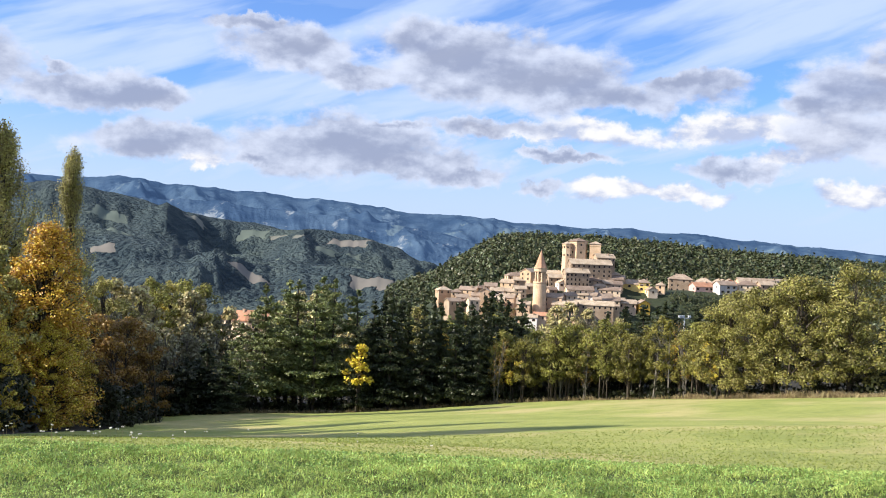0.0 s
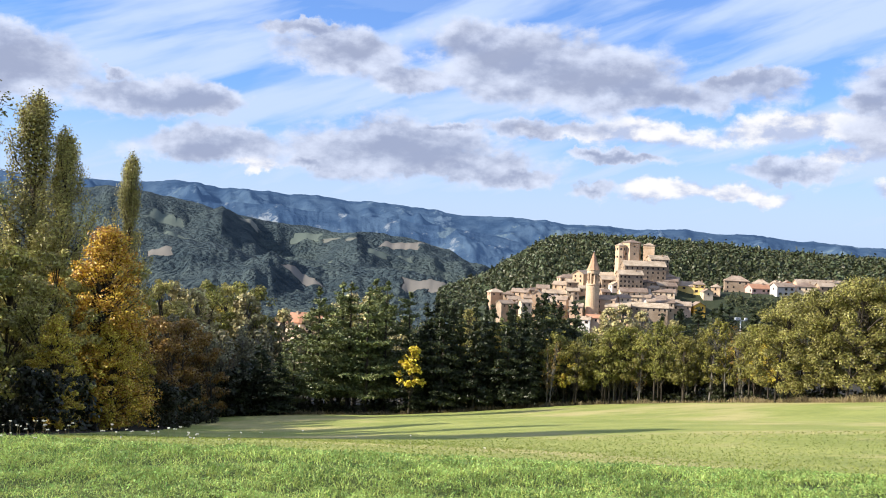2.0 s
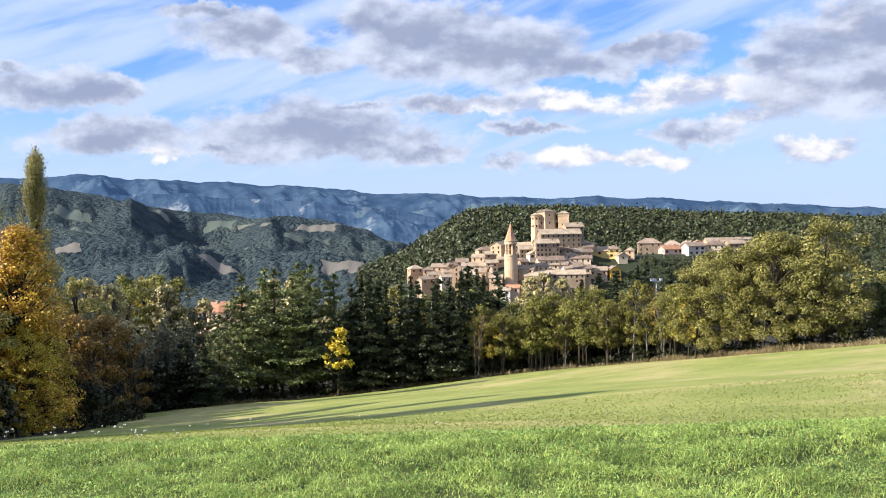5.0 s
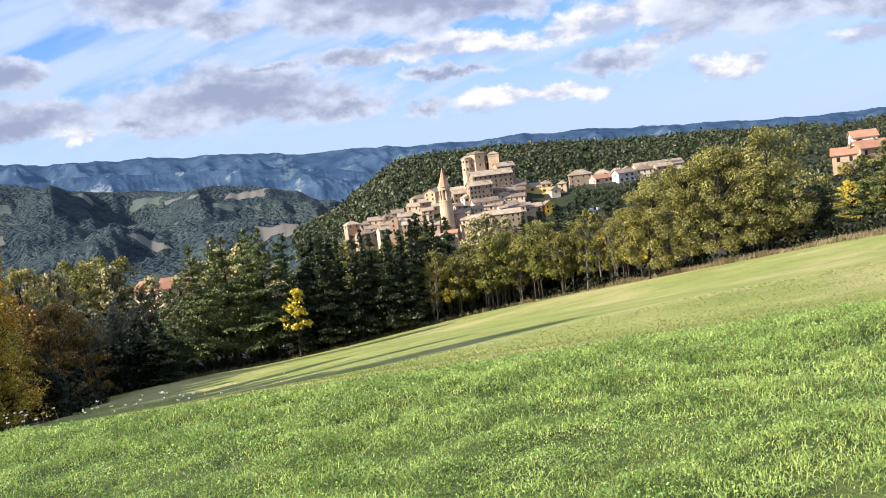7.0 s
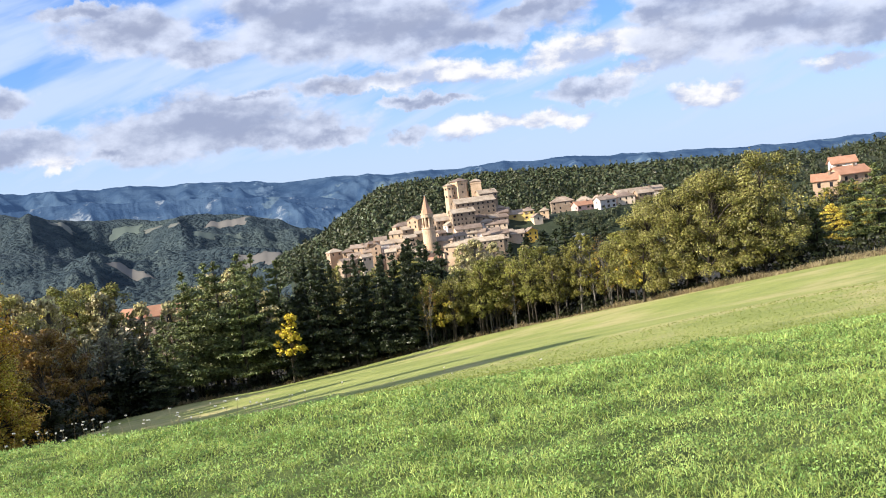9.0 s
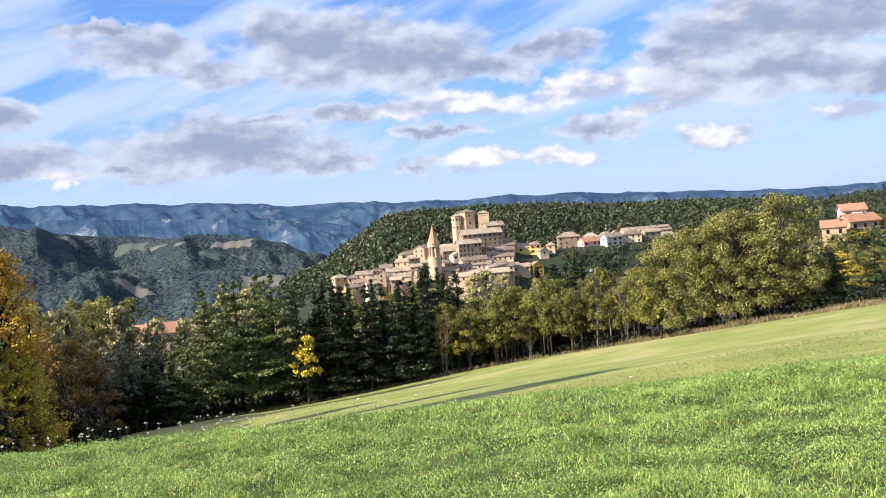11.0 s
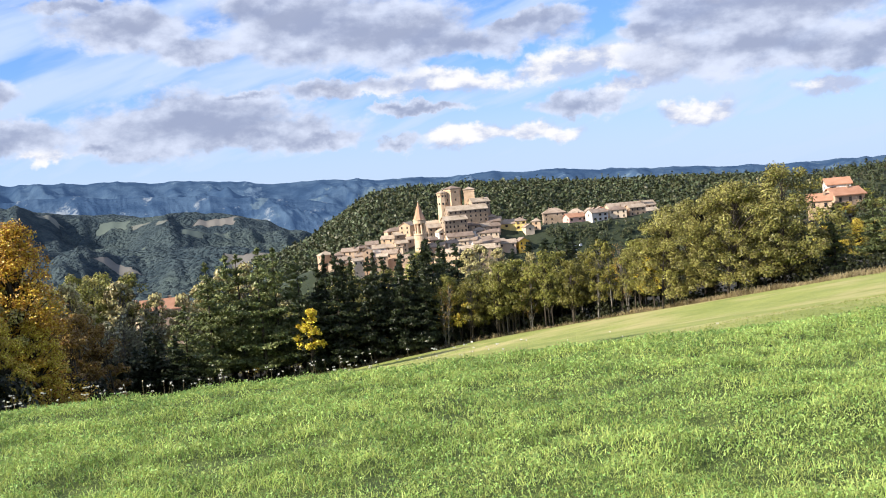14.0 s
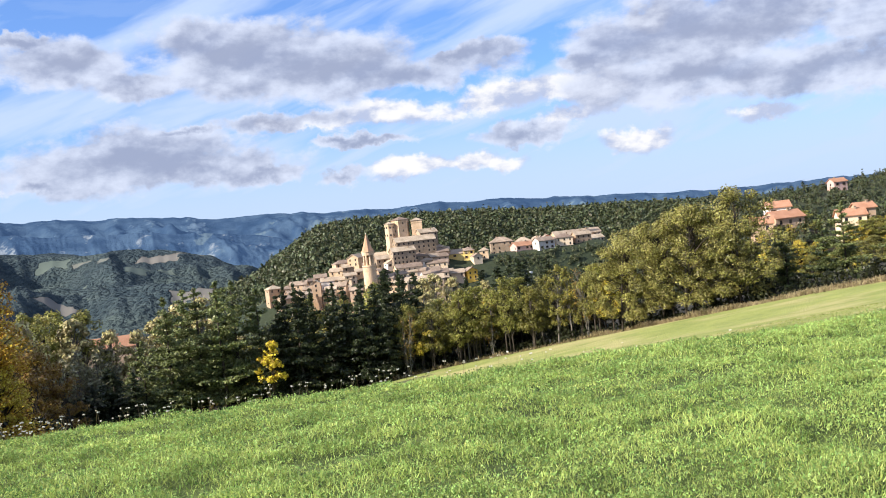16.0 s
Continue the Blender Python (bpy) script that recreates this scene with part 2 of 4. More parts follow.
def foliage(name, a, b, island=0.45, hue=0.02, tl=0.10, obj=0.16):
    return material(name, (a, b), 0.35, 0.45, per_object=obj, per_island=island, hue=hue, translucent=tl)


needles = foliage("pine needles", (0.084, 0.108, 0.036), (0.216, 0.240, 0.088))
spruce_needles = foliage("spruce needles", (0.018, 0.027, 0.012), (0.056, 0.069, 0.029))
oak_leaf = foliage("oak leaves", (0.107, 0.103, 0.024), (0.273, 0.247, 0.074))
green_leaf = foliage("green leaves", (0.145, 0.147, 0.029), (0.322, 0.300, 0.074))
olive_leaf = foliage("turning leaves", (0.107, 0.103, 0.021), (0.226, 0.200, 0.046))
yellow_leaf = foliage("yellow leaves", (0.377, 0.295, 0.027), (0.645, 0.501, 0.053))
orange_leaf = foliage("orange leaves", (0.420, 0.235, 0.024), (0.640, 0.400, 0.060), hue=0.03)
gold_leaf = foliage("golden green leaves", (0.358, 0.277, 0.031), (0.591, 0.448, 0.076), hue=0.03)
rust_leaf = foliage("rusty leaves", (0.167, 0.095, 0.020), (0.278, 0.167, 0.042), hue=0.02)
grey_leaf = foliage("grey willow leaves", (0.149, 0.143, 0.080), (0.275, 0.259, 0.160))
poplar_leaf = foliage("poplar leaves", (0.197, 0.182, 0.045), (0.404, 0.354, 0.114))
cream_leaf = foliage("pale autumn leaves", (0.312, 0.267, 0.110), (0.460, 0.400, 0.192))
# leaf tones lowered to near black for the shade beneath the belt
shaded_leaf = foliage("shaded shrub leaves", (0.013, 0.017, 0.005), (0.032, 0.036, 0.012))
hill_leaf = foliage("hillside canopy", (0.042, 0.054, 0.023), (0.104, 0.114, 0.052), 0.35, 0.045, 0.1)
stone = material("old brick and stone", ((0.501, 0.348, 0.218), (0.674, 0.501, 0.338)), 0.16, 0.95, 0.05, 2.0, per_object=0.06, stains=(0.391, 0.271, 0.185))
brown_stone = material("grey brown stone", ((0.268, 0.197, 0.134), (0.392, 0.303, 0.222)), 0.2, 0.95, 0.05, 2.0, per_object=0.1, stains=(0.197, 0.151, 0.116))
tile = material("clay roof tile", ((0.235, 0.175, 0.128), (0.400, 0.315, 0.245)), 0.25, 0.95, 0.06, 2.5, per_object=0.34, hue=0.012, stains=(0.19, 0.145, 0.11))
red_tile = material("new clay roof tile", ((0.330, 0.165, 0.095), (0.440, 0.235, 0.150)), 0.3, 0.95, 0.06, 2.5, per_object=0.12)
WALLS = {n: material(n + " render", (a, b), 0.18, 0.95, 0.02, 2.0, per_object=0.22, stains=tuple(v * 0.8 for v in a)) for n, a, b in (
    ("peach", (0.430, 0.300, 0.200), (0.530, 0.385, 0.270)), ("cream", (0.624, 0.484, 0.333), (0.766, 0.624, 0.464)), ("yellow", (0.706, 0.524, 0.162), (0.806, 0.645, 0.262)),
    ("ochre", (0.686, 0.404, 0.060), (0.806, 0.504, 0.100)), ("coral", (0.666, 0.251, 0.131), (0.746, 0.322, 0.182)), ("white", (0.666, 0.604, 0.544), (0.806, 0.755, 0.695)),
    ("pink", (0.545, 0.347, 0.314), (0.628, 0.446, 0.396)))}
WALLS["stone"], WALLS["brown"] = stone, brown_stone
dark_pane = material("dark window glass", ((0.012, 0.013, 0.016), (0.03, 0.03, 0.035)), 0.5, 0.15)
shutter = material("brown shutter", ((0.10, 0.06, 0.035), (0.16, 0.10, 0.06)), 1.0, 0.8)
panel = material("solar panel", ((0.02, 0.025, 0.04), (0.04, 0.045, 0.07)), 0.3, 0.2)
galv = material("galvanised steel", ((0.50, 0.52, 0.54), (0.66, 0.68, 0.70)), 1.0, 0.5, metallic=0.3)


# ---------------------------------------------------------------- making meshes
def mesh(name, verts, faces, mats, index=None, smooth=False):
    me = bpy.data.meshes.new(name)
    verts = np.asarray(verts, dtype=np.float32).reshape(-1, 3)
    faces = np.asarray(faces, dtype=np.int32)
    me.vertices.add(len(verts))
    me.vertices.foreach_set("co", verts.ravel())
    k = faces.shape[1]
    me.loops.add(faces.size)
    me.loops.foreach_set("vertex_index", faces.ravel())
    me.polygons.add(len(faces))
    me.polygons.foreach_set("loop_start", np.arange(0, faces.size, k, dtype=np.int32))
    for m in mats if isinstance(mats, (list, tuple)) else [mats]:
        me.materials.append(m)
    if index is not None:
        me.polygons.foreach_set("material_index", np.asarray(index, dtype=np.int32))
    me.polygons.foreach_set("use_smooth", np.full(len(faces), smooth, dtype=bool))
    me.update()
    me.validate()
    return me


def under(ob, parent):
    ob.parent = parent
    return ob


class Solid:
    """Quads and boxes gathered into one mesh."""

    def __init__(self):
        self.v, self.f = [], []

    def quad(self, a, b, c, d):
        i = len(self.v)
        self.v += [a, b, c, d]
        self.f.append((i, i + 1, i + 2, i + 3))

    def box(self, x0, x1, y0, y1, z0, z1):
        i = len(self.v)
        self.v += [(x, y, z) for z in (z0, z1) for x, y in ((x0, y0), (x1, y0), (x1, y1), (x0, y1))]
        self.f += [(i, i + 3, i + 2, i + 1), (i + 4, i + 5, i + 6, i + 7)] + [(i + j, i + (j + 1) % 4, i + 4 + (j + 1) % 4, i + 4 + j) for j in range(4)]

    def ring(self, rows, sides=12, x=0.0, y=0.0, turn=0.0, caps=True):
        """A turned body: rows of (radius, z)."""
        i = len(self.v)
        for r, z in rows:
            self.v += [(x + r * math.cos(turn + 2 * math.pi * j / sides), y + r * math.sin(turn + 2 * math.pi * j / sides), z) for j in range(sides)]
        for k in range(len(rows) - 1):
            self.f += [(i + k * sides + j, i + k * sides + (j + 1) % sides, i + (k + 1) * sides + (j + 1) % sides, i + (k + 1) * sides + j) for j in range(sides)]

    def make(self, name, mat, parent=None, label="", smooth=False):
        ob = new(name, mesh(name, self.v, self.f, mat, smooth=smooth))
        if parent is not None:
            under(ob, parent)
        if label:
            tagged(ob, label)
        return ob


# ---------------------------------------------------------------- ground
YS = np.arange(-400.0, 1400.0, 0.5)
BASE_Y = [-400, -60, 0, 8, 11, 12.6, 13.6, 16, 20, 30, 45, 60, 76, 95, 110, 150, 250, 400, 560, 800, 1400]
BASE_Z = [12, 3.0, -0.12, -0.50, -0.66, -0.72, -0.84, -1.28, -2.05, -3.85, -6.4, -8.8, -11.0, -13.6, -15.6, -21, -31, -42, -50, -60, -62]
TABLE = np.interp(YS, BASE_Y, BASE_Z)
_k = np.exp(-0.5 * (np.arange(-6, 7) / 1.1) ** 2)
TABLE = np.convolve(np.pad(TABLE, 6, mode="edge"), _k / _k.sum(), mode="valid")

_g = np.random.default_rng(5).random((256, 256))


def lattice(x, y):
    """Smooth value noise, 0 to 1."""
    i, j = np.floor(x).astype(int), np.floor(y).astype(int)
    f, h = x - i, y - j
    f, h = f * f * (3 - 2 * f), h * h * (3 - 2 * h)
    i, j, i1, j1 = i % 256, j % 256, (i + 1) % 256, (j + 1) % 256
    return (_g[i, j] * (1 - f) + _g[i1, j] * f) * (1 - h) + (_g[i, j1] * (1 - f) + _g[i1, j1] * f) * h


def fractal(x, y, octaves=5, gain=0.5):
    """Ridged fractal noise about 0."""
    t, a = 0.0, 1.0
    for k in range(octaves):
        t = t + a * (0.5 - np.abs(2 * lattice(x * 2 ** k + 17 * k, y * 2 ** k + 31 * k) - 1))
        a *= gain
    return t


# ridges: depth, breadth in front, breadth behind, then slope to the side (x / y) and slope up (z / y)
RIDGES = [
    (655, 95, 90, [-0.08, -0.03, 0.02, 0.08, 0.12, 0.16, 0.20, 0.28, 0.36, 0.42, 0.50], [-0.085, -0.062, -0.048, -0.034, -0.023, -0.026, -0.034, -0.033, -0.030, -0.040, -0.06]),
    (930, 260, 330, [-0.16, -0.05, -0.015, 0.02, 0.05, 0.076, 0.105, 0.145, 0.19, 0.22, 0.28, 0.34, 0.40, 0.47, 0.60, 0.9], [-0.09, -0.045, -0.031, -0.010, 0.008, 0.014, 0.0145, 0.0135, 0.0122, 0.0115, 0.007, 0.0045, 0.000, -0.002, -0.004, 0.0]),
    (520, 220, 200, [0.36, 0.43, 0.50, 0.60, 0.66, 0.75, 1.0], [-0.09, -0.040, -0.014, -0.007, -0.003, 0.004, 0.006]),
    (300, 120, 220, [0.38, 0.47, 0.55, 0.64, 0.75, 1.0], [-0.11, -0.070, -0.048, -0.050, -0.040, -0.03]),
    (1900, 560, 420, [-0.70, -0.46, -0.42, -0.375, -0.33, -0.295, -0.23, -0.17, -0.12, -0.085, -0.05, -0.025, 0.02], [0.056, 0.049, 0.0525, 0.047, 0.040, 0.0283, 0.019, 0.0125, 0.012, 0.006, -0.002, -0.022, -0.036]),
    (1150, 240, 200, [-0.34, -0.28, -0.22, -0.17, -0.12, -0.09, -0.05], [-0.046, -0.038, -0.0300, -0.0275, -0.029, -0.036, -0.05]),
    (1400, 330, 330, [-0.80, -0.46, -0.40, -0.34, -0.29, -0.22, -0.16, -0.10], [0.016, 0.008, 0.010, 0.002, -0.012, -0.024, -0.034, -0.046]),
]


def field_edge(x):
    return np.interp(x, [-60, -40, -26, -8, 12, 20, 28.5, 33.5, 44, 70, 110], [78, 86, 91, 94, 95, 90, 77, 72, 60, 46, 40])


def field_left(y):
    return np.interp(y, [-60, 0, 20, 30, 45, 70, 90], [-60, -34, -20, -17, -20, -24, -27])


def height(x, y):
    """Height of the ground."""
    x, y = np.asarray(x, dtype=float), np.asarray(y, dtype=float)
    z = np.interp(y, YS, TABLE)
    tilt = np.interp(y, [-60, 5, 10, 13, 18, 35, 70], [0.02, 0.018, 0.005, 0.003, 0.018, 0.055, 0.09])
    side = tilt * np.where(x > -12, x, -12 + 0.6 * (x + 12))
    z = z + np.clip(side, -4.5, 7.0) * np.clip((420 - y) / 300, 0, 1)
    z = z + 0.10 * np.sin(x * 0.21 + y * 0.13) * np.clip((y - 14) / 10, 0, 1) * np.clip((120 - y) / 20, 0, 1)
    u = x / np.maximum(y, 1.0)
    for d, wf, wb, us, vs in RIDGES:
        crest = 2.2 + d * np.interp(u, us, vs)
        crest = crest + fractal(u * 9 + d, y * 0 + d * 0.37) * d * 0.0022
        t = np.where(y < d, (d - y) / wf, (y - d) / wb)
        t = np.clip(t, 0, 1.6)
        h = -66 + (crest + 66) * (1 - np.where(t < 1, t * t * (3 - 2 * t), 1.0))
        if d > 1000:
            h = h + 52.0 * (fractal(u * d / 210.0 + d, y / 430.0, 6, 0.5) - 0.15) * np.clip(t * 3, 0, 1) * np.clip((1.15 - t) * 3, 0, 1)
        z = np.where((y > 130) & (u > us[0]) & (u < us[-1]), np.maximum(z, h), z)
    return z


def ground_z(x, y):
    return float(height(np.array([x]), np.array([y]))[0])


def build_ground():
    fine_a = np.linspace(-0.66, 0.72, 520)
    rest = np.linspace(0.72, 2 * math.pi - 0.66, 70)[1:-1]
    ang = np.concatenate([fine_a, rest])
    rad = np.concatenate([np.linspace(0.0, 20, 62), np.geomspace(20.6, 4900, 230)])
    A, R = np.meshgrid(ang, rad)
    X, Y = R * np.sin(A) - 4.0, R * np.cos(A)
    Z = height(X, Y)
    Z = np.where((R > 3300), Z - (R - 3300) * 0.05, Z)
    nv, na = len(rad), len(ang)
    idx = np.arange(nv * na).reshape(nv, na)
    nxt = np.roll(idx, -1, axis=1)
    faces = np.stack([idx[:-1], nxt[:-1], nxt[1:], idx[1:]], -1).reshape(-1, 4)[:, ::-1]
    cx, cy = X[:-1].ravel(), Y[:-1].ravel()
    inside = (cy < field_edge(cx)) & (cx > field_left(cy)) & (R[:-1].ravel() < 170)
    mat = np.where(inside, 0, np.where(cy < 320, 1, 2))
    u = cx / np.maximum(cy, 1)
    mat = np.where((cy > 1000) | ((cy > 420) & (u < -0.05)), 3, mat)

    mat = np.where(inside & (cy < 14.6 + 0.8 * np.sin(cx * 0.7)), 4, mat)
    me = mesh("ground", np.stack([X, Y, Z], -1), faces, [meadow, shaded_litter, wild, hazy_far_wood, thatch], mat, smooth=True)
    tagged(new("ground", me), "sloping green meadow running down into a wooded valley", "ground", kind="structure")


build_ground()


def build_mountains():
    """The blue ridges that close the view, with haze painted into colour and emission."""
    def painted_haze(name, pale, amount):
        hazy = bpy.data.materials.new(name)
        hazy.use_nodes = True
        k = Nodes(hazy.node_tree)
        pos = k.n("ShaderNodeNewGeometry").outputs["Position"]
        # blue base colours stand in for the air between
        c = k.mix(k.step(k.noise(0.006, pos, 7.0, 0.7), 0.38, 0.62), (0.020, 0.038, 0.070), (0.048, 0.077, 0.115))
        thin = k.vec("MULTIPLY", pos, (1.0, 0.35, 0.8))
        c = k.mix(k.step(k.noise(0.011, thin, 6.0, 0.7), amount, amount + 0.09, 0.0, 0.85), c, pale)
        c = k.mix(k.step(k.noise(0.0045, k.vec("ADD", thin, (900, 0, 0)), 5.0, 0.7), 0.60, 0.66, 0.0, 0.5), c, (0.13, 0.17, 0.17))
        # faint blue emission is haze as well; the ridges themselves do not glow
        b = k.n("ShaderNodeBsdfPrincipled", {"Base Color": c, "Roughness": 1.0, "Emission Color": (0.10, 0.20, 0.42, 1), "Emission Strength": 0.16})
        b.inputs["Specular IOR Level"].default_value = 0.0
        bn = k.n("ShaderNodeBump", {"Height": k.noise(0.012, pos, 7.0, 0.65), "Strength": 1.0, "Distance": 12.0})
        hazy.node_tree.links.new(bn.outputs[0], b.inputs["Normal"])
        k.n("ShaderNodeOutputMaterial", {0: b.outputs[0]})
        return hazy
    far_haze, near_haze = painted_haze("hazy mountain", (0.12, 0.165, 0.205), 0.58), painted_haze("hazy clay hills", (0.24, 0.26, 0.265), 0.55)
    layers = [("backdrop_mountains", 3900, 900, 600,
               [-0.80, -0.56, -0.47, -0.41, -0.35, -0.295, -0.24, -0.21, -0.158, -0.11, -0.038, 0.0275, 0.08, 0.13, 0.19, 0.27, 0.36, 0.47, 0.60, 0.80],
               [0.066, 0.066, 0.064, 0.059, 0.062, 0.0563, 0.0527, 0.0522, 0.0463, 0.0466, 0.0365, 0.0346, 0.031, 0.0285, 0.0297, 0.0257, 0.0200, 0.0130, 0.0105, 0.010], 0.0011),
              ("backdrop_foothills", 2950, 520, 400,
               [-0.60, -0.42, -0.30, -0.24, -0.20, -0.145, -0.086, -0.05, 0.0, 0.04, 0.075, 0.12],
               [0.042, 0.044, 0.040, 0.040, 0.034, 0.031, 0.0265, 0.0215, 0.0150, 0.004, -0.010, -0.03], 0.0022)]
    for name, d, wf, wb, us, vs, amp in layers:
        U, Y = np.meshgrid(np.linspace(us[0], us[-1], 620), np.linspace(d - wf, d + wb, 80))
        rough = fractal(U * 27 + 3, U * 0 + d * 0.11, 6, 0.55) * (3.1 if amp < 0.002 else 1.8)
        crest = 2.2 + d * np.interp(U, us, vs) + rough * d * amp * 0.7
        t = np.where(Y < d, (d - Y) / wf, (Y - d) / wb)
        relief = fractal(U * d / 340.0 + d + Y * 0.0004, Y / 800.0 + U * 2, 6, 0.52) - 0.1
        Z = -80 + (crest + 80) * np.clip(1 - t, 0, 1) ** 0.9 + 0.45 * (crest + 80) * relief * np.clip(t * 2.2, 0, 1) * np.clip((1 - t) * 4, 0, 1)
        Z = np.minimum(Z, crest - 30 * np.clip(t, 0, 1))
        idx = np.arange(U.size).reshape(U.shape)
        faces = np.stack([idx[:-1, :-1], idx[:-1, 1:], idx[1:, 1:], idx[1:, :-1]], -1).reshape(-1, 4)
        me = mesh(name, np.stack([U * Y, Y, Z], -1), faces, near_haze if amp > 0.002 else far_haze, smooth=True)
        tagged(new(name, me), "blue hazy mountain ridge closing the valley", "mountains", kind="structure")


build_mountains()

# ---------------------------------------------------------------- trees
RNG = np.random.default_rng(7)


def tube(path, radii, sides=6):
    """Points along a limb as a tapered tube."""
    v, f = [], []
    path = [Vector(p) for p in path]
    for k, p in enumerate(path):
        d = (path[min(k + 1, len(path) - 1)] - path[max(k - 1, 0)]).normalized()
        a = d.orthogonal().normalized()
        b = d.cross(a)
        v += [tuple(p + (a * math.cos(2 * math.pi * j / sides) + b * math.sin(2 * math.pi * j / sides)) * radii[k]) for j in range(sides)]
    for k in range(len(path) - 1):
        f += [(k * sides + j, k * sides + (j + 1) % sides, (k + 1) * sides + (j + 1) % sides, (k + 1) * sides + j) for j in range(sides)]
    return v, f


def joined(pieces):
    v, f = [], []
    for pv, pf in pieces:
        n = len(v)
        v += pv
        f += [tuple(i + n for i in q) for q in pf]
    return v, f


def leaves(at, size, rng, flat=0.0, long=1.0, out=None):
    """Small bent quads at the given points; flat: how far they lie level; out: the way they face."""
    n = len(at)
    nrm = rng.normal(size=(n, 3))
    if out is not None:
        nrm = nrm * 0.55 + out
    nrm[:, 2] = nrm[:, 2] * (1 - flat) + flat * 2.0
    nrm /= np.linalg.norm(nrm, axis=1)[:, None]
    a = np.cross(nrm, rng.normal(size=(n, 3)))
    a /= np.linalg.norm(a, axis=1)[:, None]
    b = np.cross(nrm, a)
    s = size * rng.uniform(0.6, 1.35, (n, 1))
    a, b = a * s * long, b * s * 0.62
    v = np.stack([at - a, at - b + nrm * s * 0.12, at + a, at + b - nrm * s * 0.12], 1).reshape(-1, 3)
    return v, np.arange(4 * n).reshape(-1, 4)


def tree(name, trunk_mesh, crown_mesh, label, category="tree"):
    root = new(name)
    under(new("trunk", trunk_mesh), root)
    under(new("crown", crown_mesh), root)
    tagged(root, label, category, group="trees around the meadow" if category == "tree" else "shrubs under the trees")
    return root


def conifer(name, h, spread, mat, label, seed, droop=0.25, density=1.0, bare=0.12, size=0.23, level=0.5, gap=0.043):
    rng = np.random.default_rng(seed)
    tv, tf = tube([(0, 0, -0.6), (0.05, 0, h * 0.3), (0.0, 0.08, h * 0.7), (0, 0, h)], [h * 0.016, h * 0.012, h * 0.007, 0.02])
    parts, pts = [(tv, tf)], []
    z0 = h * bare
    while z0 < h * 0.98:
        z = z0
        k = z / h
        reach = spread * (1 - k) ** 0.75 * rng.uniform(0.75, 1.1) * min(1.0, 0.6 + 1.6 * k)
        for _ in range(max(3, int(7 * (1 - 0.5 * k)))):
            a, rr = rng.uniform(0, 2 * math.pi), reach * rng.uniform(0.4, 1.25)
            z = max(z0 + rng.uniform(-0.6, 0.6) * gap * h, h * bare)
            lift = rr * (0.25 - droop * (1.6 - k))
            end = (math.cos(a) * rr, math.sin(a) * rr, z + lift)
            mid = (end[0] * 0.5, end[1] * 0.5, z + lift * 0.2 + rr * 0.05)
            parts.append(tube([(0, 0, z), mid, end], [0.05 * (1 - k) + 0.02, 0.03, 0.01], 3))
            m = int(26 * density * (rr + 0.4))
            t = rng.uniform(0.04, 1.05, m) ** 0.8
            p = np.outer(t, end) + np.outer(1 - t, (0, 0, z))
            p[:, 2] += rng.normal(0, 0.03 + gap, m)
            p[:, :2] += rng.normal(0, 0.10 + 0.14 * rr, (m, 2)) * (0.4 + t[:, None] * 0.6)
            pts.append(p)
        z0 += h * gap * rng.uniform(0.8, 1.3)
    pts = np.concatenate(pts)
    v, f = leaves(pts, size, rng, level, 1.3)
    return tree(name, mesh("trunk", *joined(parts), bark, smooth=True), mesh("crown", v, f, mat), label)


def broadleaf(name, h, spread, mat, label, seed, base=0.18, leaf=0.16, count=5200, stems=1, shape=1.0, bark_mat=None, clumps=60, fill=0.35, category="tree"):
    """Limbs fork from the trunk; clumps of leaves hang round the limb ends."""
    rng = np.random.default_rng(seed)
    parts, ends = [], []
    for s in range(stems):
        ox, oy = (rng.normal(0, spread * 0.22, 2) if stems > 1 else (0, 0))
        lean = rng.normal(0, h * 0.04, 2)
        hh = h * rng.uniform(0.8, 1.0)
        top = (ox + lean[0], oy + lean[1], hh * 0.92)
        r0 = h * 0.017 / math.sqrt(stems)
        parts.append(tube([(ox, oy, -0.6), (ox + lean[0] * 0.2, oy + lean[1] * 0.3, hh * 0.35), (ox + lean[0] * 0.7, oy + lean[1] * 0.5, hh * 0.65), top], [r0, r0 * 0.75, r0 * 0.45, 0.02]))
        ends.append(top)
        for _ in range(clumps // stems):
            k = rng.uniform(base, 0.97)
            bulge = math.sin(math.pi * min(1.0, ((k - base) / (1 - base)) ** shape * 0.86 + 0.14)) ** 0.6
            a, rr = rng.uniform(0, 2 * math.pi), spread * bulge * rng.uniform(0.25, 1.0)
            foot = (ox + lean[0] * k, oy + lean[1] * k, hh * max(0.12, k - 0.18))
            end = (foot[0] + math.cos(a) * rr, foot[1] + math.sin(a) * rr, hh * k)
            mid = ((foot[0] * 0.55 + end[0] * 0.45), (foot[1] * 0.55 + end[1] * 0.45), foot[2] * 0.4 + end[2] * 0.6)
            parts.append(tube([foot, mid, end], [r0 * 0.35, r0 * 0.2, 0.012], 4))
            ends.append(end)
    ends = np.array(ends)
    pick = rng.integers(0, len(ends), count)
    rad = spread * fill * rng.uniform(0.5, 1.15, len(ends))
    d = rng.normal(size=(count, 3))
    d /= np.linalg.norm(d, axis=1)[:, None]
    p = ends[pick] + d * (rad[pick] * rng.uniform(0.2, 1.0, count) ** 0.5)[:, None] * (1, 1, 0.75)
    ok = p[:, 2] > h * base * 0.6
    p, d = p[ok], d[ok]
    v, f = leaves(p, leaf, rng, 0.25, 1.0, d * 0.9)
    return tree(name, mesh("trunk", *joined(parts), bark_mat or bark, smooth=True), mesh("crown", v, f, mat), label, category)


PLANTED = []


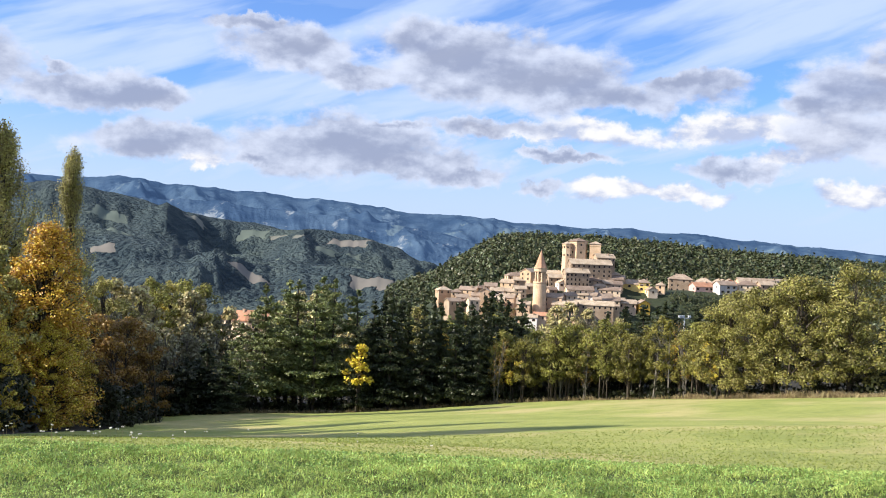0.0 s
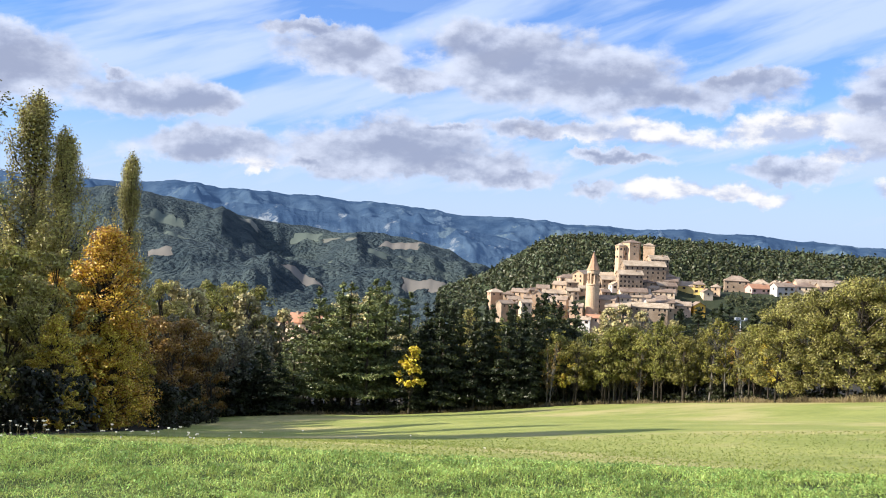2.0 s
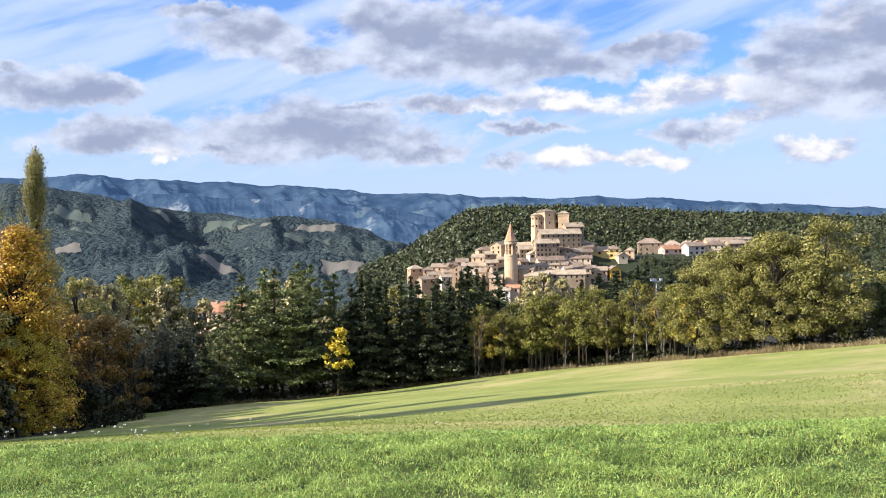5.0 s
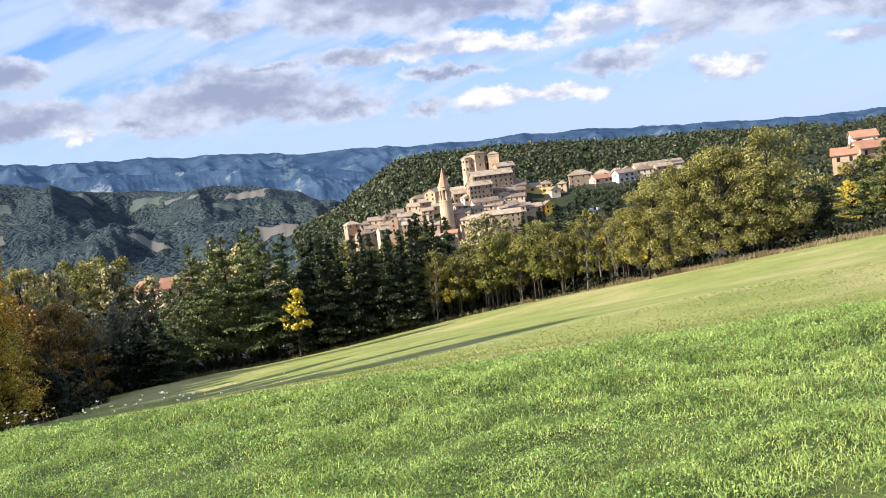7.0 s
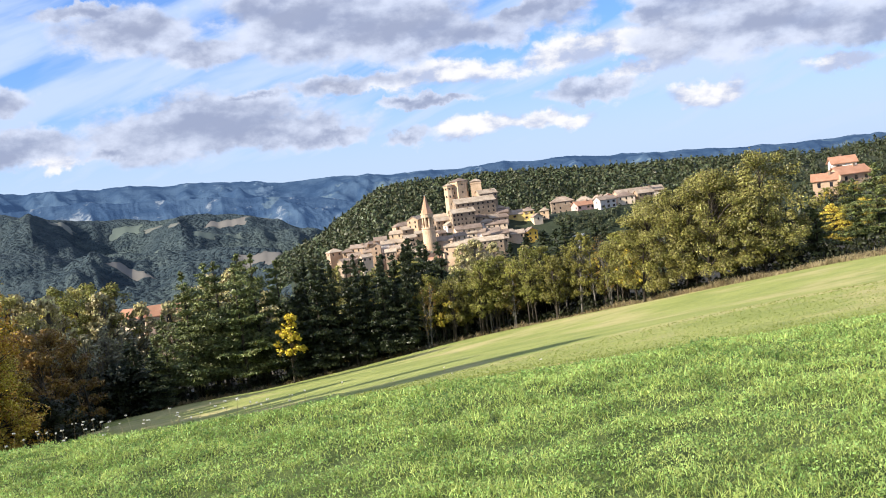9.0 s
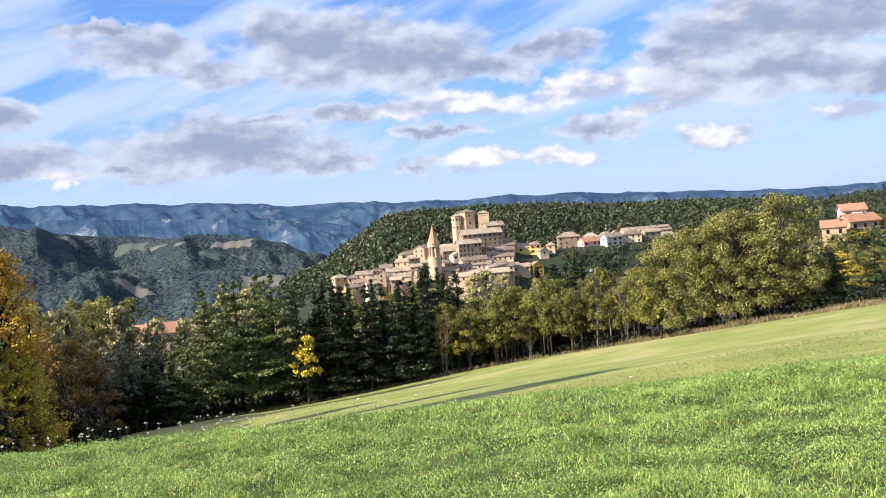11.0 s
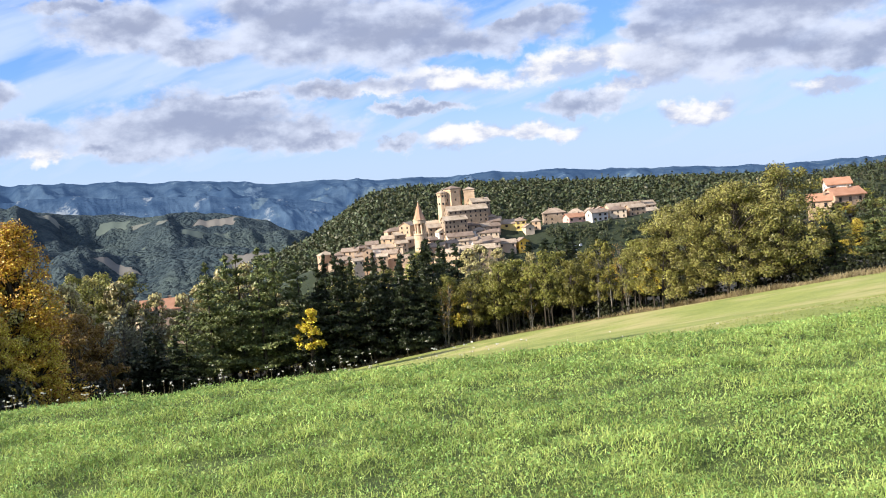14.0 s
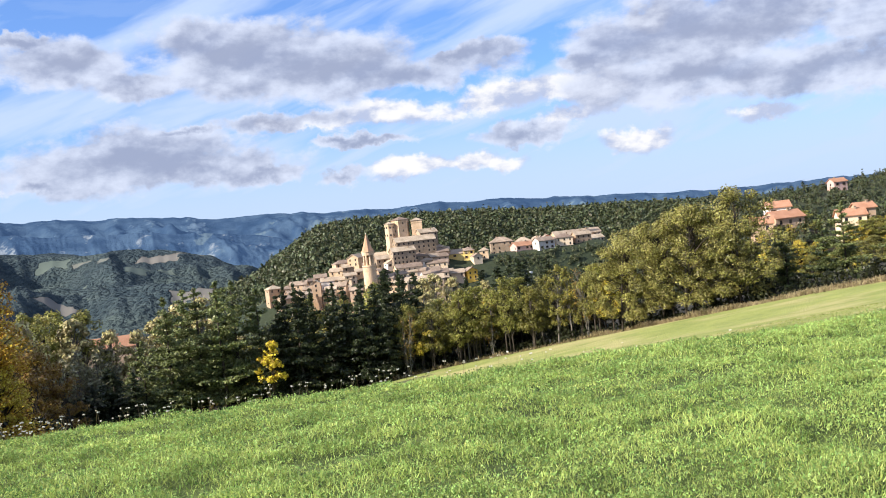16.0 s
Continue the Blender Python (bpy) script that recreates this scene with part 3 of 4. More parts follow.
def plant(kind, x, y, scale=1.0, turn=None, wide=1.0):
    """The first use of a kind moves it there; later uses are copies."""
    turn = RNG.uniform(0, 360) if turn is None else turn
    m = pose(x, y, ground_z(x, y) - 0.05, 0, 0, turn) @ Matrix.Diagonal((scale * wide, scale * wide, scale, 1))
    if kind in PLANTED:
        k = kind.scale
        return copy_thing(kind, m @ Matrix.Diagonal((1 / k[0], 1 / k[1], 1 / k[2], 1)))
    PLANTED.append(kind)
    kind.matrix_basis = m
    return kind


# ---------------------------------------------------------------- the village
def house(x, y, w, d, eaves, wall, turn=0.0, roof=None, rise=0.36, label="", hip=False, floors=2, name="house", chimney=True, shutters=False, flip=False, bays=None):
    """A house with roof, chimney, windows and sills; eaves is the height of the wall tops."""
    z0 = min(ground_z(x + a, y + b) for a in (-w / 2, 0, w / 2) for b in (-d / 2, 0, d / 2)) - 0.4
    eaves = ground_z(x, y) + 5.0 if eaves < -90 else max(eaves, ground_z(x, y) + 3.0)
    root = new(name)
    root.matrix_basis = pose(x, y, z0, 0, 0, turn)
    h = eaves - z0
    tagged(root, label or "old village house with clay tile roof", "house", group="houses of the village")
    s = Solid()
    s.box(-w / 2, w / 2, -d / 2, d / 2, 0, h)
    across = (w < d) != flip
    rz = h + (w if across else d) / 2 * rise * 1.6
    if not hip:
        if across:
            for yy in (-d / 2, d / 2):
                s.quad((-w / 2, yy, h), (w / 2, yy, h), (0, yy, rz), (0, yy, rz))
        else:
            for xx in (-w / 2, w / 2):
                s.quad((xx, -d / 2, h), (xx, d / 2, h), (xx, 0, rz), (xx, 0, rz))
    s.make("wall", WALLS[wall], root)
    r, o, t = Solid(), 0.55, 0.28
    W, D = w / 2 + o, d / 2 + o
    drop = rise * 1.6 * o

    def slab(a, b, c, e):
        up = Vector((0, 0, t))
        q = [Vector(p) for p in (a, b, c, e)]
        i = len(r.v)
        r.v += [tuple(p) for p in q] + [tuple(p + up) for p in q]
        r.f.extend([(i + 3, i + 2, i + 1, i), (i + 4, i + 5, i + 6, i + 7)] + [(i + j, i + (j + 1) % 4, i + 4 + (j + 1) % 4, i + 4 + j) for j in range(4)])
    e = h - drop
    if hip:
        k = max(0.0, abs(W - D))
        ax, ay = (0, k) if D > W else (k, 0)
        rz = h + (min(w, d) / 2) * rise * 1.6
        slab((-W, -D, e), (W, -D, e), (ax, -ay, rz), (-ax, -ay, rz))
        slab((W, D, e), (-W, D, e), (-ax, ay, rz), (ax, ay, rz))
        slab((W, -D, e), (W, D, e), (ax, ay, rz), (ax, -ay, rz))
        slab((-W, D, e), (-W, -D, e), (-ax, -ay, rz), (-ax, ay, rz))
    elif across:
        slab((-W, -D, e), (0, -D, rz), (0, D, rz), (-W, D, e))
        slab((0, -D, rz), (W, -D, e), (W, D, e), (0, D, rz))
    else:
        slab((-W, -D, e), (W, -D, e), (W, 0, rz), (-W, 0, rz))
        slab((-W, 0, rz), (W, 0, rz), (W, D, e), (-W, D, e))
    rf = r.make("roof", roof or tile, root)
    if chimney:
        c = Solid()
        cx, cy = w * RNG.uniform(-0.3, 0.3), d * RNG.uniform(-0.2, 0.2)
        c.box(cx - 0.35, cx + 0.35, cy - 0.3, cy + 0.3, h, rz + 0.7)
        c.box(cx - 0.5, cx + 0.5, cy - 0.45, cy + 0.45, rz + 0.7, rz + 0.85)
        c.make("chimney", brown_stone, rf)
    # windows on the two sides that face the meadow
    def window(px, py, pz, ww, hh, along):
        g = Solid()
        f = Solid()
        if along == "x":
            g.box(px - ww / 2, px + ww / 2, py - 0.03, py + 0.1, pz, pz + hh)
            f.box(px - ww / 2 - 0.15, px + ww / 2 + 0.15, py - 0.14, py + 0.05, pz - 0.18, pz)
        else:
            g.box(px - 0.03, px + 0.1, py - ww / 2, py + ww / 2, pz, pz + hh)
            f.box(px - 0.14, px + 0.05, py - ww / 2 - 0.15, py + ww / 2 + 0.15, pz - 0.18, pz)
        pane = g.make("window", dark_pane, root)
        f.make("sill", stone, pane)
        if shutters and along == "x":
            for sx in (-1, 1):
                q = Solid()
                a, b = sorted((px + sx * ww / 2, px + sx * (ww / 2 + ww * 0.5)))
                q.box(a, b, py - 0.1, py - 0.02, pz, pz + hh)
                q.make("shutter", shutter, pane)
    nb = bays or max(1, int(w / 3.4))
    for fl in range(floors):
        z = h - 2.3 - fl * 3.0
        if z < 0.6:
            continue
        for b in range(nb):
            if RNG.random() < 0.88:
                window(-w / 2 + w * (b + 0.5) / nb, -d / 2, z, 1.0, 1.5, "x")
        for b in range(max(1, int(d / 4.5))):
            if RNG.random() < 0.7:
                window(-w / 2, -d / 2 + d * (b + 0.5) / max(1, int(d / 4.5)), z, 1.0, 1.5, "y")
    return root


# x, depth, width, length, height of eaves, wall, turn, kind of roof
HOUSES = [
    (-0.6, 640, 9.1, 6.5, -25.1, "peach", -14.8, "h", 1),
    (16.3, 632, 11.0, 7.2, -24.0, "stone", -22, "n", 2),
    (11.7, 622, 8.2, 6.5, -28.7, "peach", -16, "n", 2),
    (22.0, 618, 7.5, 5.8, -26.9, "cream", -25, "n", 2),
    (26.4, 614, 6.0, 5.5, -23.7, "peach", -19, "f", 3),
    (34.5, 622, 8.5, 7.2, -23.4, "white", -22, "n", 2),
    (31.1, 640, 8.2, 7.2, -21.2, "peach", -22, "n", 2),
    (51.4, 648, 9.6, 7.2, -16.7, "brown", -19, "n", 2),
    (49.1, 660, 13.7, 7.2, -14.0, "stone", -16, "h", 2),
    (43.8, 650, 9.6, 7.2, -21.0, "stone", -25, "n", 1),
    (40.6, 612, 10.4, 7.2, -27.0, "peach", -28, "n", 2),
    (50.1, 632, 8.2, 6.5, -21.9, "cream", -22, "n", 2),
    (50.5, 600, 8.2, 5.8, -30.1, "peach", -16, "n", 1),
    (6.0, 612, 9.6, 6.5, -30.9, "brown", -13, "n", 1),
    (18.6, 606, 6.9, 5.8, -29.4, "cream", -19, "n", 1),
    (76.6, 660, 11.0, 6.5, -15.4, "peach", -16, "n", 1),
    (76.8, 640, 15.1, 7.2, -19.8, "brown", -19, "n", 2),
    (88.8, 626, 17.8, 7.9, -20.6, "cream", -20.8, "n", 2),
    (70.5, 608, 12.3, 8.6, -25.5, "peach", -23.2, "n", 2),
    (77.0, 602, 15.1, 8.6, -29.7, "stone", -28, "n", 2),
    (94.0, 604, 27.4, 8.6, -29.0, "brown", -17.2, "n", 2),
    (102.2, 640, 5.5, 5.0, -21.9, "stone", -14.8, "n", 2),
    (105.4, 625, 9.6, 6.5, -24.2, "peach", -22, "n", 1),
    (108.5, 618, 11.0, 7.2, -26.2, "cream", -25, "n", 2),
    (110.4, 640, 11.0, 7.2, -19.0, "peach", -18.4, "n", 2),
    (114.5, 652, 10.3, 7.2, -10.2, "cream", -17.2, "h", 2),
    (115.8, 645, 9.6, 7.2, -13.2, "stone", -19.6, "n", 1),
    (60.6, 594, 8.2, 5.8, -36.4, "peach", -22, "r", 1),
    (54.6, 592, 8.2, 5.8, -37.7, "white", -28, "n", 1),
    (70.3, 622, 5.5, 5.0, -21.3, "peach", -22, "n", 1),
    (34.7, 604, 6.9, 5.8, -28.0, "peach", -23.2, "n", 1),
    (80.7, 612, 8.2, 5.8, -24.0, "cream", -19, "n", 1),
    (94.6, 640, 9.6, 6.5, -19.0, "brown", -19, "n", 1),
    (8.1, 632, 6.9, 5.8, -25.7, "stone", -14.2, "h", 1),
    (24.7, 638, 8.3, 5.1, -22.7, "peach", -14.2, "h", 1),
    (33.0, 627, 7.0, 5.4, -26.5, "cream", -20.8, "f", 1),
    (39.6, 634, 7.7, 6.0, -23.7, "cream", -24.4, "n", 1),
    (47.0, 632, 9.1, 5.8, -24.0, "cream", -28, "n", 1),
    (44.8, 619, 6.6, 6.1, -29.0, "peach", -23.2, "n", 1),
    (26.4, 620, 8.9, 5.4, -29.3, "white", -17.2, "h", 1),
    (15.3, 616, 8.6, 6.4, -31.3, "peach", -17.2, "f", 1),
    (64.1, 640, 7.6, 6.4, -20.4, "stone", -26.8, "n", 1),
    (68.0, 630, 7.8, 5.4, -24.2, "cream", -21.4, "n", 1),
    (78.6, 634, 7.5, 6.2, -22.0, "white", -22.6, "f", 1),
    (84.3, 620, 7.5, 5.4, -26.7, "stone", -17.8, "n", 1),
    (89.6, 624, 9.1, 6.5, -25.4, "cream", -17.8, "n", 1),
    (95.8, 624, 9.4, 6.3, -25.1, "white", -26.2, "n", 1),
    (101.5, 620, 8.3, 6.5, -26.0, "stone", -23.8, "n", 1),
    (102.5, 612, 7.8, 6.0, -29.1, "peach", -26.8, "n", 1),
    (108.3, 610, 7.5, 5.3, -29.4, "stone", -21.4, "h", 1),
    (103.7, 634, 9.1, 5.1, -20.9, "white", -16.6, "h", 1),
    (58.6, 636, 8.6, 5.5, -22.3, "stone", -20.2, "n", 1),
    (71.3, 604, 9.5, 5.5, -33.0, "stone", -13.6, "h", 1),
    (33.4, 613, 7.4, 6.3, -31.6, "peach", -18.4, "f", 1),
    (101.9, 646, 8.4, 5.2, -16.4, "white", -23.8, "n", 1),
    (107.5, 649, 9.3, 5.7, -15.0, "stone", -20.2, "f", 1),
    (128.6, 650, 14.8, 9.3, -15.9, "yellow", -16, "n", 3),
    (135.7, 648, 7.5, 9.3, -14.5, "yellow", -16, "h", 3),
    (146.5, 645, 6.0, 6.8, -15.7, "stone", -21, "h", 2),
    (167.4, 676, 16.3, 11.0, -11.7, "brown", -20, "h", 3),
    (185.5, 682, 13.1, 10.2, -13.5, "white", -18, "h", 2),
    (202.5, 676, 15.0, 13.6, -14.7, "coral", -24, "f", 2),
    (235.2, 705, 37.5, 11.9, -12.9, "peach", -14, "n", 2),
    (239.6, 690, 23.8, 8.5, -17.2, "white", -14, "n", 2),
    (176.8, 655, 13.8, 9.3, -22.1, "pink", -22, "r", 3),
    (205.7, 668, 8.8, 8.5, -17.8, "white", -31, "n", 3),
    (130.2, 622, 7.3, 7.6, -27.5, "ochre", -20, "n", 2),
    (112.6, 640, 12.6, 7.2, -19.6, "peach", -18.4, "n", 2),
    (117.5, 652, 11.1, 6.5, -12.4, "stone", -17.2, "n", 2),
    (109.9, 632, 14.2, 6.5, -22.7, "cream", -20.8, "n", 1),
    (119.8, 622, 11.3, 7.6, -27.9, "peach", -26, "n", 1),
    (112.0, 622, 12.6, 6.5, -26.6, "peach", -22, "n", 1),
    (139.3, 640, 6.3, 7.6, -19.0, "cream", -20, "n", 1),
    (112.5, 655, 11.1, 6.5, -9.9, "cream", -17.2, "h", 2),
    (200.0, 690, 7.5, 8.5, -13.2, "stone", -16, "n", 2),
    (191.0, 648, 13.3, 8.5, -99.0, "white", -10, "n", 2),
    (207.0, 652, 12.3, 8.5, -99.0, "cream", -16, "h", 2),
    (222.0, 655, 12.3, 7.6, -99.0, "peach", -14, "n", 2),
    (171.0, 300, 11.0, 8.0, -7.2, "peach", -20, "r", 2),
    (176.0, 312, 8.0, 7.0, -3.6, "white", -18, "r", 2),
    (184.5, 282, 8.5, 7.0, -8.4, "cream", -34, "r", 2),
    (327.0, 500, 8.5, 7.0, 4.2, "pink", -15, "r", 2),
    (159.0, 294, 7.5, 7.0, -8.2, "peach", -30, "r", 2),
    (193.5, 288, 6.0, 6.0, -6.6, "peach", -34, "r", 2),
    (-53.0, 290, 13.0, 9.0, -21.8, "peach", -20, "r", 1),
    (-63.0, 296, 10.0, 8.0, -22.2, "cream", -30, "r", 1),
]
TURNS = np.random.default_rng(17)
for x, y, w, d, e, wall, turn, kind, floors in HOUSES:
    house(x, y, w, d, e, wall, turn + TURNS.uniform(0, 44), red_tile if kind == "r" else tile, hip=kind == "h", floors=floors, flip=kind == "f", shutters=wall in ("yellow", "white", "pink"),
          label={"peach": "peach rendered", "cream": "cream rendered", "yellow": "bright yellow", "ochre": "ochre yellow", "coral": "coral red", "white": "whitewashed", "pink": "pink", "stone": "old brick", "brown": "brown stone"}[wall] + " village house with clay tile roof")


def castle():
    """The keep of three joined towers with its lower ranges."""
    root = new("castle")
    cx, cy = 93.0, 660.0
    base = ground_z(92, 640) - 3.0
    root.matrix_basis = pose(cx, cy, base)
    tagged(root, "brick castle keep with three polygonal towers and tiled ranges", "castle")

    def tower(x, y, r, top, apex, sides, turn):
        w = Solid()
        t = top - base
        w.ring([(r * 1.12, 0.0), (r * 1.10, t * 0.25), (r, t * 0.5), (r, t - 2.2), (r * 1.05, t - 1.7), (r * 1.05, t)], sides, x, y, turn)
        wall = w.make("tower", stone, root)
        f = Solid()
        f.ring([(r * 1.0, t - 0.05), (r * 1.16, t - 0.25), (r * 1.16, t), (r * 0.5, t + (apex - top) * 0.6), (0.05, apex - base)], sides, x, y, turn)
        f.make("tower_roof", tile, wall)
        for k in range(sides):
            a = turn + 2 * math.pi * (k + 0.5) / sides
            if math.sin(a) > 0.2:
                continue
            rr = r * math.cos(math.pi / sides) + 0.03
            for dz in (3.2, 8.5):
                if RNG.random() < 0.65:
                    g = Solid()
                    px, py = x + rr * math.cos(a), y + rr * math.sin(a)
                    tx, ty = -math.sin(a) * 0.5, math.cos(a) * 0.5
                    nx, ny = math.cos(a) * 0.06, math.sin(a) * 0.06
                    g.quad((px - tx + nx, py - ty + ny, t - dz), (px + tx + nx, py + ty + ny, t - dz), (px + tx + nx, py + ty + ny, t - dz + 1.4), (px - tx + nx, py - ty + ny, t - dz + 1.4))
                    g.make("window", dark_pane, wall)
    tower(-9.3, -3.0, 3.5, 9.6, 11.2, 8, 0.4)
    tower(-1.2, 0.0, 6.5, 11.8, 14.0, 6, 0.2)
    tower(10.2, -2.0, 5.3, 10.4, 12.2, 4, 0.62)


castle()
house(108.5, 653, 13, 9, 1.0, "brown", 12, tile, label="brown stone range beside the castle keep", floors=2, bays=5)
house(98, 646, 28, 11, -3.7, "brown", 6, tile, label="long stone range below the castle keep", floors=3, bays=8)
house(87, 632, 16, 9, -9.6, "brown", 8, tile, label="tall stone palace below the castle", floors=4, bays=6)
house(57.5, 650, 8, 12, -10.8, "stone", -30, tile, label="tall brick church nave beside the bell tower", floors=2, chimney=False)


def bell_tower():
    root = new("bell_tower")
    x, y = 60.6, 604.0
    z0 = ground_z(x, y) - 1.0
    root.matrix_basis = pose(x, y, z0)
    tagged(root, "round brick bell tower with open belfry and conical spire", "tower")
    s = Solid()
    h = -15.8 - z0
    s.ring([(4.5, 0), (4.3, h * 0.6), (4.2, h - 1.2), (4.5, h - 0.9), (4.5, h), (0.1, h + 0.02)], 24)
    s.make("shaft", stone, root, smooth=False)
    for k in range(8):
        a = 2 * math.pi * k / 8 + 0.2
        p = Solid()
        p.ring([(0.62, h), (0.62, h + 7.0)], 6, 3.0 * math.cos(a), 3.0 * math.sin(a), a)
        p.make("belfry_pier", stone, root)
    # an added brown core stands for the shade inside the belfry's openings
    c = Solid()
    c.ring([(1.5, h), (1.5, h + 7.2)], 10)
    c.make("belfry_core", shutter, root)
    t = Solid()
    t.ring([(2.2, h + 6.4), (4.0, h + 6.4), (4.0, h + 8.2), (4.35, h + 8.4), (4.35, h + 8.8), (0.2, h + 8.9)], 16)
    t.make("cornice", stone, root)
    r = Solid()
    r.ring([(4.1, h + 8.8), (3.0, h + 11.2), (0.12, 4.2 - z0)], 8)
    r.make("spire", material("spire brick", ((0.42, 0.24, 0.15), (0.54, 0.33, 0.21)), 0.4, 0.95, 0.05, 2.5), root)
    b = Solid()
    b.ring([(0.05, 4.2 - z0), (0.28, 4.5 - z0), (0.05, 4.8 - z0)], 8)
    b.make("finial", galv, root)


bell_tower()
# panels lie on the long building's roof
sp = Solid()
sp.box(236, 247, 699.2, 701.6, -8.2, -7.9)
sp_ob = sp.make("solar_panels", panel)
tagged(sp_ob, "dark solar panels laid on a long tiled roof", "solar panels")


def floodlight():
    root = new("floodlight_mast")
    x, y = 66.2, 262.0
    z0 = ground_z(x, y)
    root.matrix_basis = pose(x, y, z0, 0, 0, 12)
    tagged(root, "grey steel floodlight mast with cross arm standing among trees", "floodlight mast")
    h = -13.9 - z0
    p = Solid()
    p.ring([(0.24, -0.5), (0.16, h)], 8)
    p.make("mast", galv, root)
    a = Solid()
    a.box(-1.5, 1.5, -0.08, 0.08, h - 0.1, h + 0.1)
    arm = a.make("cross_arm", galv, root)
    for k in (-1.4, -0.5, 1.4):
        q = Solid()
        q.box(k - 0.35, k + 0.35, -0.4, 0.15, h + 0.1, h + 0.75)
        q.make("floodlight", galv, arm)


floodlight()

HXY = np.array([h[:2] for h in HOUSES])
# the kinds
pine = [conifer("pine_tree", 13.0, 4.3, needles, "dark green pine with layered boughs in the tree belt", 11 + i, 0.08, 3.2, 0.14, 0.115, 0.6, 0.066) for i in range(3)]
spruce = [conifer("spruce_tree", 12.0, 2.6, spruce_needles, "dark spruce with drooping boughs in the tree belt", 21 + i, 0.32, 2.6, 0.13, 0.13, 0.4, 0.046) for i in range(3)]
oak = [broadleaf("oak_tree", 10.5, 4.6, oak_leaf, "broad oak with olive green crown at the field edge", 31 + i, 0.16, 0.088, 20000, 2, 0.8, clumps=80, fill=0.195) for i in range(2)]
young = [broadleaf("young_tree", 8.5, 2.1, m, l, 41 + i, 0.32, 0.085, 3800, 2, 0.9, b, clumps=48, fill=0.27) for i, (m, l, b) in enumerate((
    (green_leaf, "slender green young tree at the field edge", bark), (olive_leaf, "slender young tree with leaves turning yellow", bark),
    (olive_leaf, "thin pale-stemmed tree with turning leaves", pale_bark), (gold_leaf, "slender young tree with golden green leaves", bark)))]
thin = broadleaf("bare_tree", 9.0, 1.8, rust_leaf, "nearly bare grey-stemmed tree in the belt", 47, 0.25, 0.09, 450, 2, 0.9, pale_bark, clumps=60, fill=0.3)
gold = broadleaf("yellow_maple", 8.0, 1.5, yellow_leaf, "small bright yellow maple before dark spruces", 51, 0.42, 0.13, 2000, 1, 0.8, clumps=40, fill=0.32)
orange = broadleaf("orange_tree", 15.5, 4.0, orange_leaf, "tall orange and yellow autumn tree", 52, 0.03, 0.078, 30000, 1, 0.4, clumps=260, fill=0.22)
amber = broadleaf("amber_tree", 13.0, 2.9, gold_leaf, "golden autumn tree by the meadow's side", 53, 0.05, 0.088, 17000, 1, 0.7, clumps=170, fill=0.22)
rust = broadleaf("rusty_tree", 11.0, 2.6, rust_leaf, "rust brown autumn tree by the meadow's side", 54, 0.1, 0.10, 8000, 2, 0.8, clumps=80, fill=0.26)
willow = broadleaf("grey_willow", 10.0, 2.5, grey_leaf, "grey-leaved willow thinning in autumn", 55, 0.12, 0.15, 2800, 2, 0.8, pale_bark, clumps=80, fill=0.28)
cream = broadleaf("pale_tree", 14.0, 3.0, cream_leaf, "pale straw-coloured autumn tree", 56, 0.15, 0.2, 4200, 1, 0.8, pale_bark, clumps=80, fill=0.24)
shrub = [broadleaf("dark_shrub", 5.0, 2.6, shaded_leaf, "dense dark green shrub under the trees", 57 + i, 0.02, 0.17, 2800, 4, 0.6, clumps=60, fill=0.34, category="shrub") for i in range(2)]
side_tree = [broadleaf("leafy_tree", 13.5, 3.3, m, "tall leafy tree with dull green autumn crown", 61 + i, 0.05, 0.105, 13000, 2, 0.7, clumps=110, fill=0.23) for i, m in enumerate((poplar_leaf, green_leaf))]


def poplar(h, seed):
    """A columnar tree: many steep limbs close about the trunk."""
    rng = np.random.default_rng(seed)
    parts = [tube([(0, 0, -0.6), (0.1, 0, h * 0.4), (0, 0.1, h)], [0.30, 0.2, 0.03])]
    pts = []
    for _ in range(105):
        k = rng.uniform(0.10, 0.88)
        a = rng.uniform(0, 2 * math.pi)
        out = h * 0.085 * math.sin(math.pi * (0.18 + 0.80 * k)) ** 0.8 * (1 - 0.7 * k ** 3) * rng.uniform(0.25, 1.5)
        ln = h * rng.uniform(0.10, 0.20)
        foot, end = (0, 0, h * k), (math.cos(a) * out, math.sin(a) * out, min(h * k + ln, h * (1.0 - 1.6 * out / h)))
        parts.append(tube([foot, (end[0] * 0.75, end[1] * 0.75, h * k + ln * 0.45), end], [0.06, 0.04, 0.01], 3))
        m = 330
        t = rng.uniform(0.15, 1.05, m) ** 0.7
        p = np.outer(t, end) + np.outer(1 - t, (end[0] * 0.5, end[1] * 0.5, h * k))
        pts.append(p + rng.normal(0, 0.24, (m, 3)))
    pts = np.concatenate(pts)
    away = pts * (1, 1, 0) / (np.linalg.norm(pts[:, :2], axis=1)[:, None] + 0.3)
    v, f = leaves(pts, 0.082, rng, 0.1, 1.0, away * 0.9)
    return tree("poplar_tree", mesh("trunk", *joined(parts), bark, smooth=True), mesh("crown", v, f, poplar_leaf), "tall columnar poplar with thinning olive leaves")


pop = poplar(26.0, 71)

TALL = {cream: 14.0, willow: 10.0, rust: 11.0, amber: 13.0, young[0]: 8.5, young[1]: 8.5, young[3]: 8.5, side_tree[0]: 13.5, side_tree[1]: 13.5}


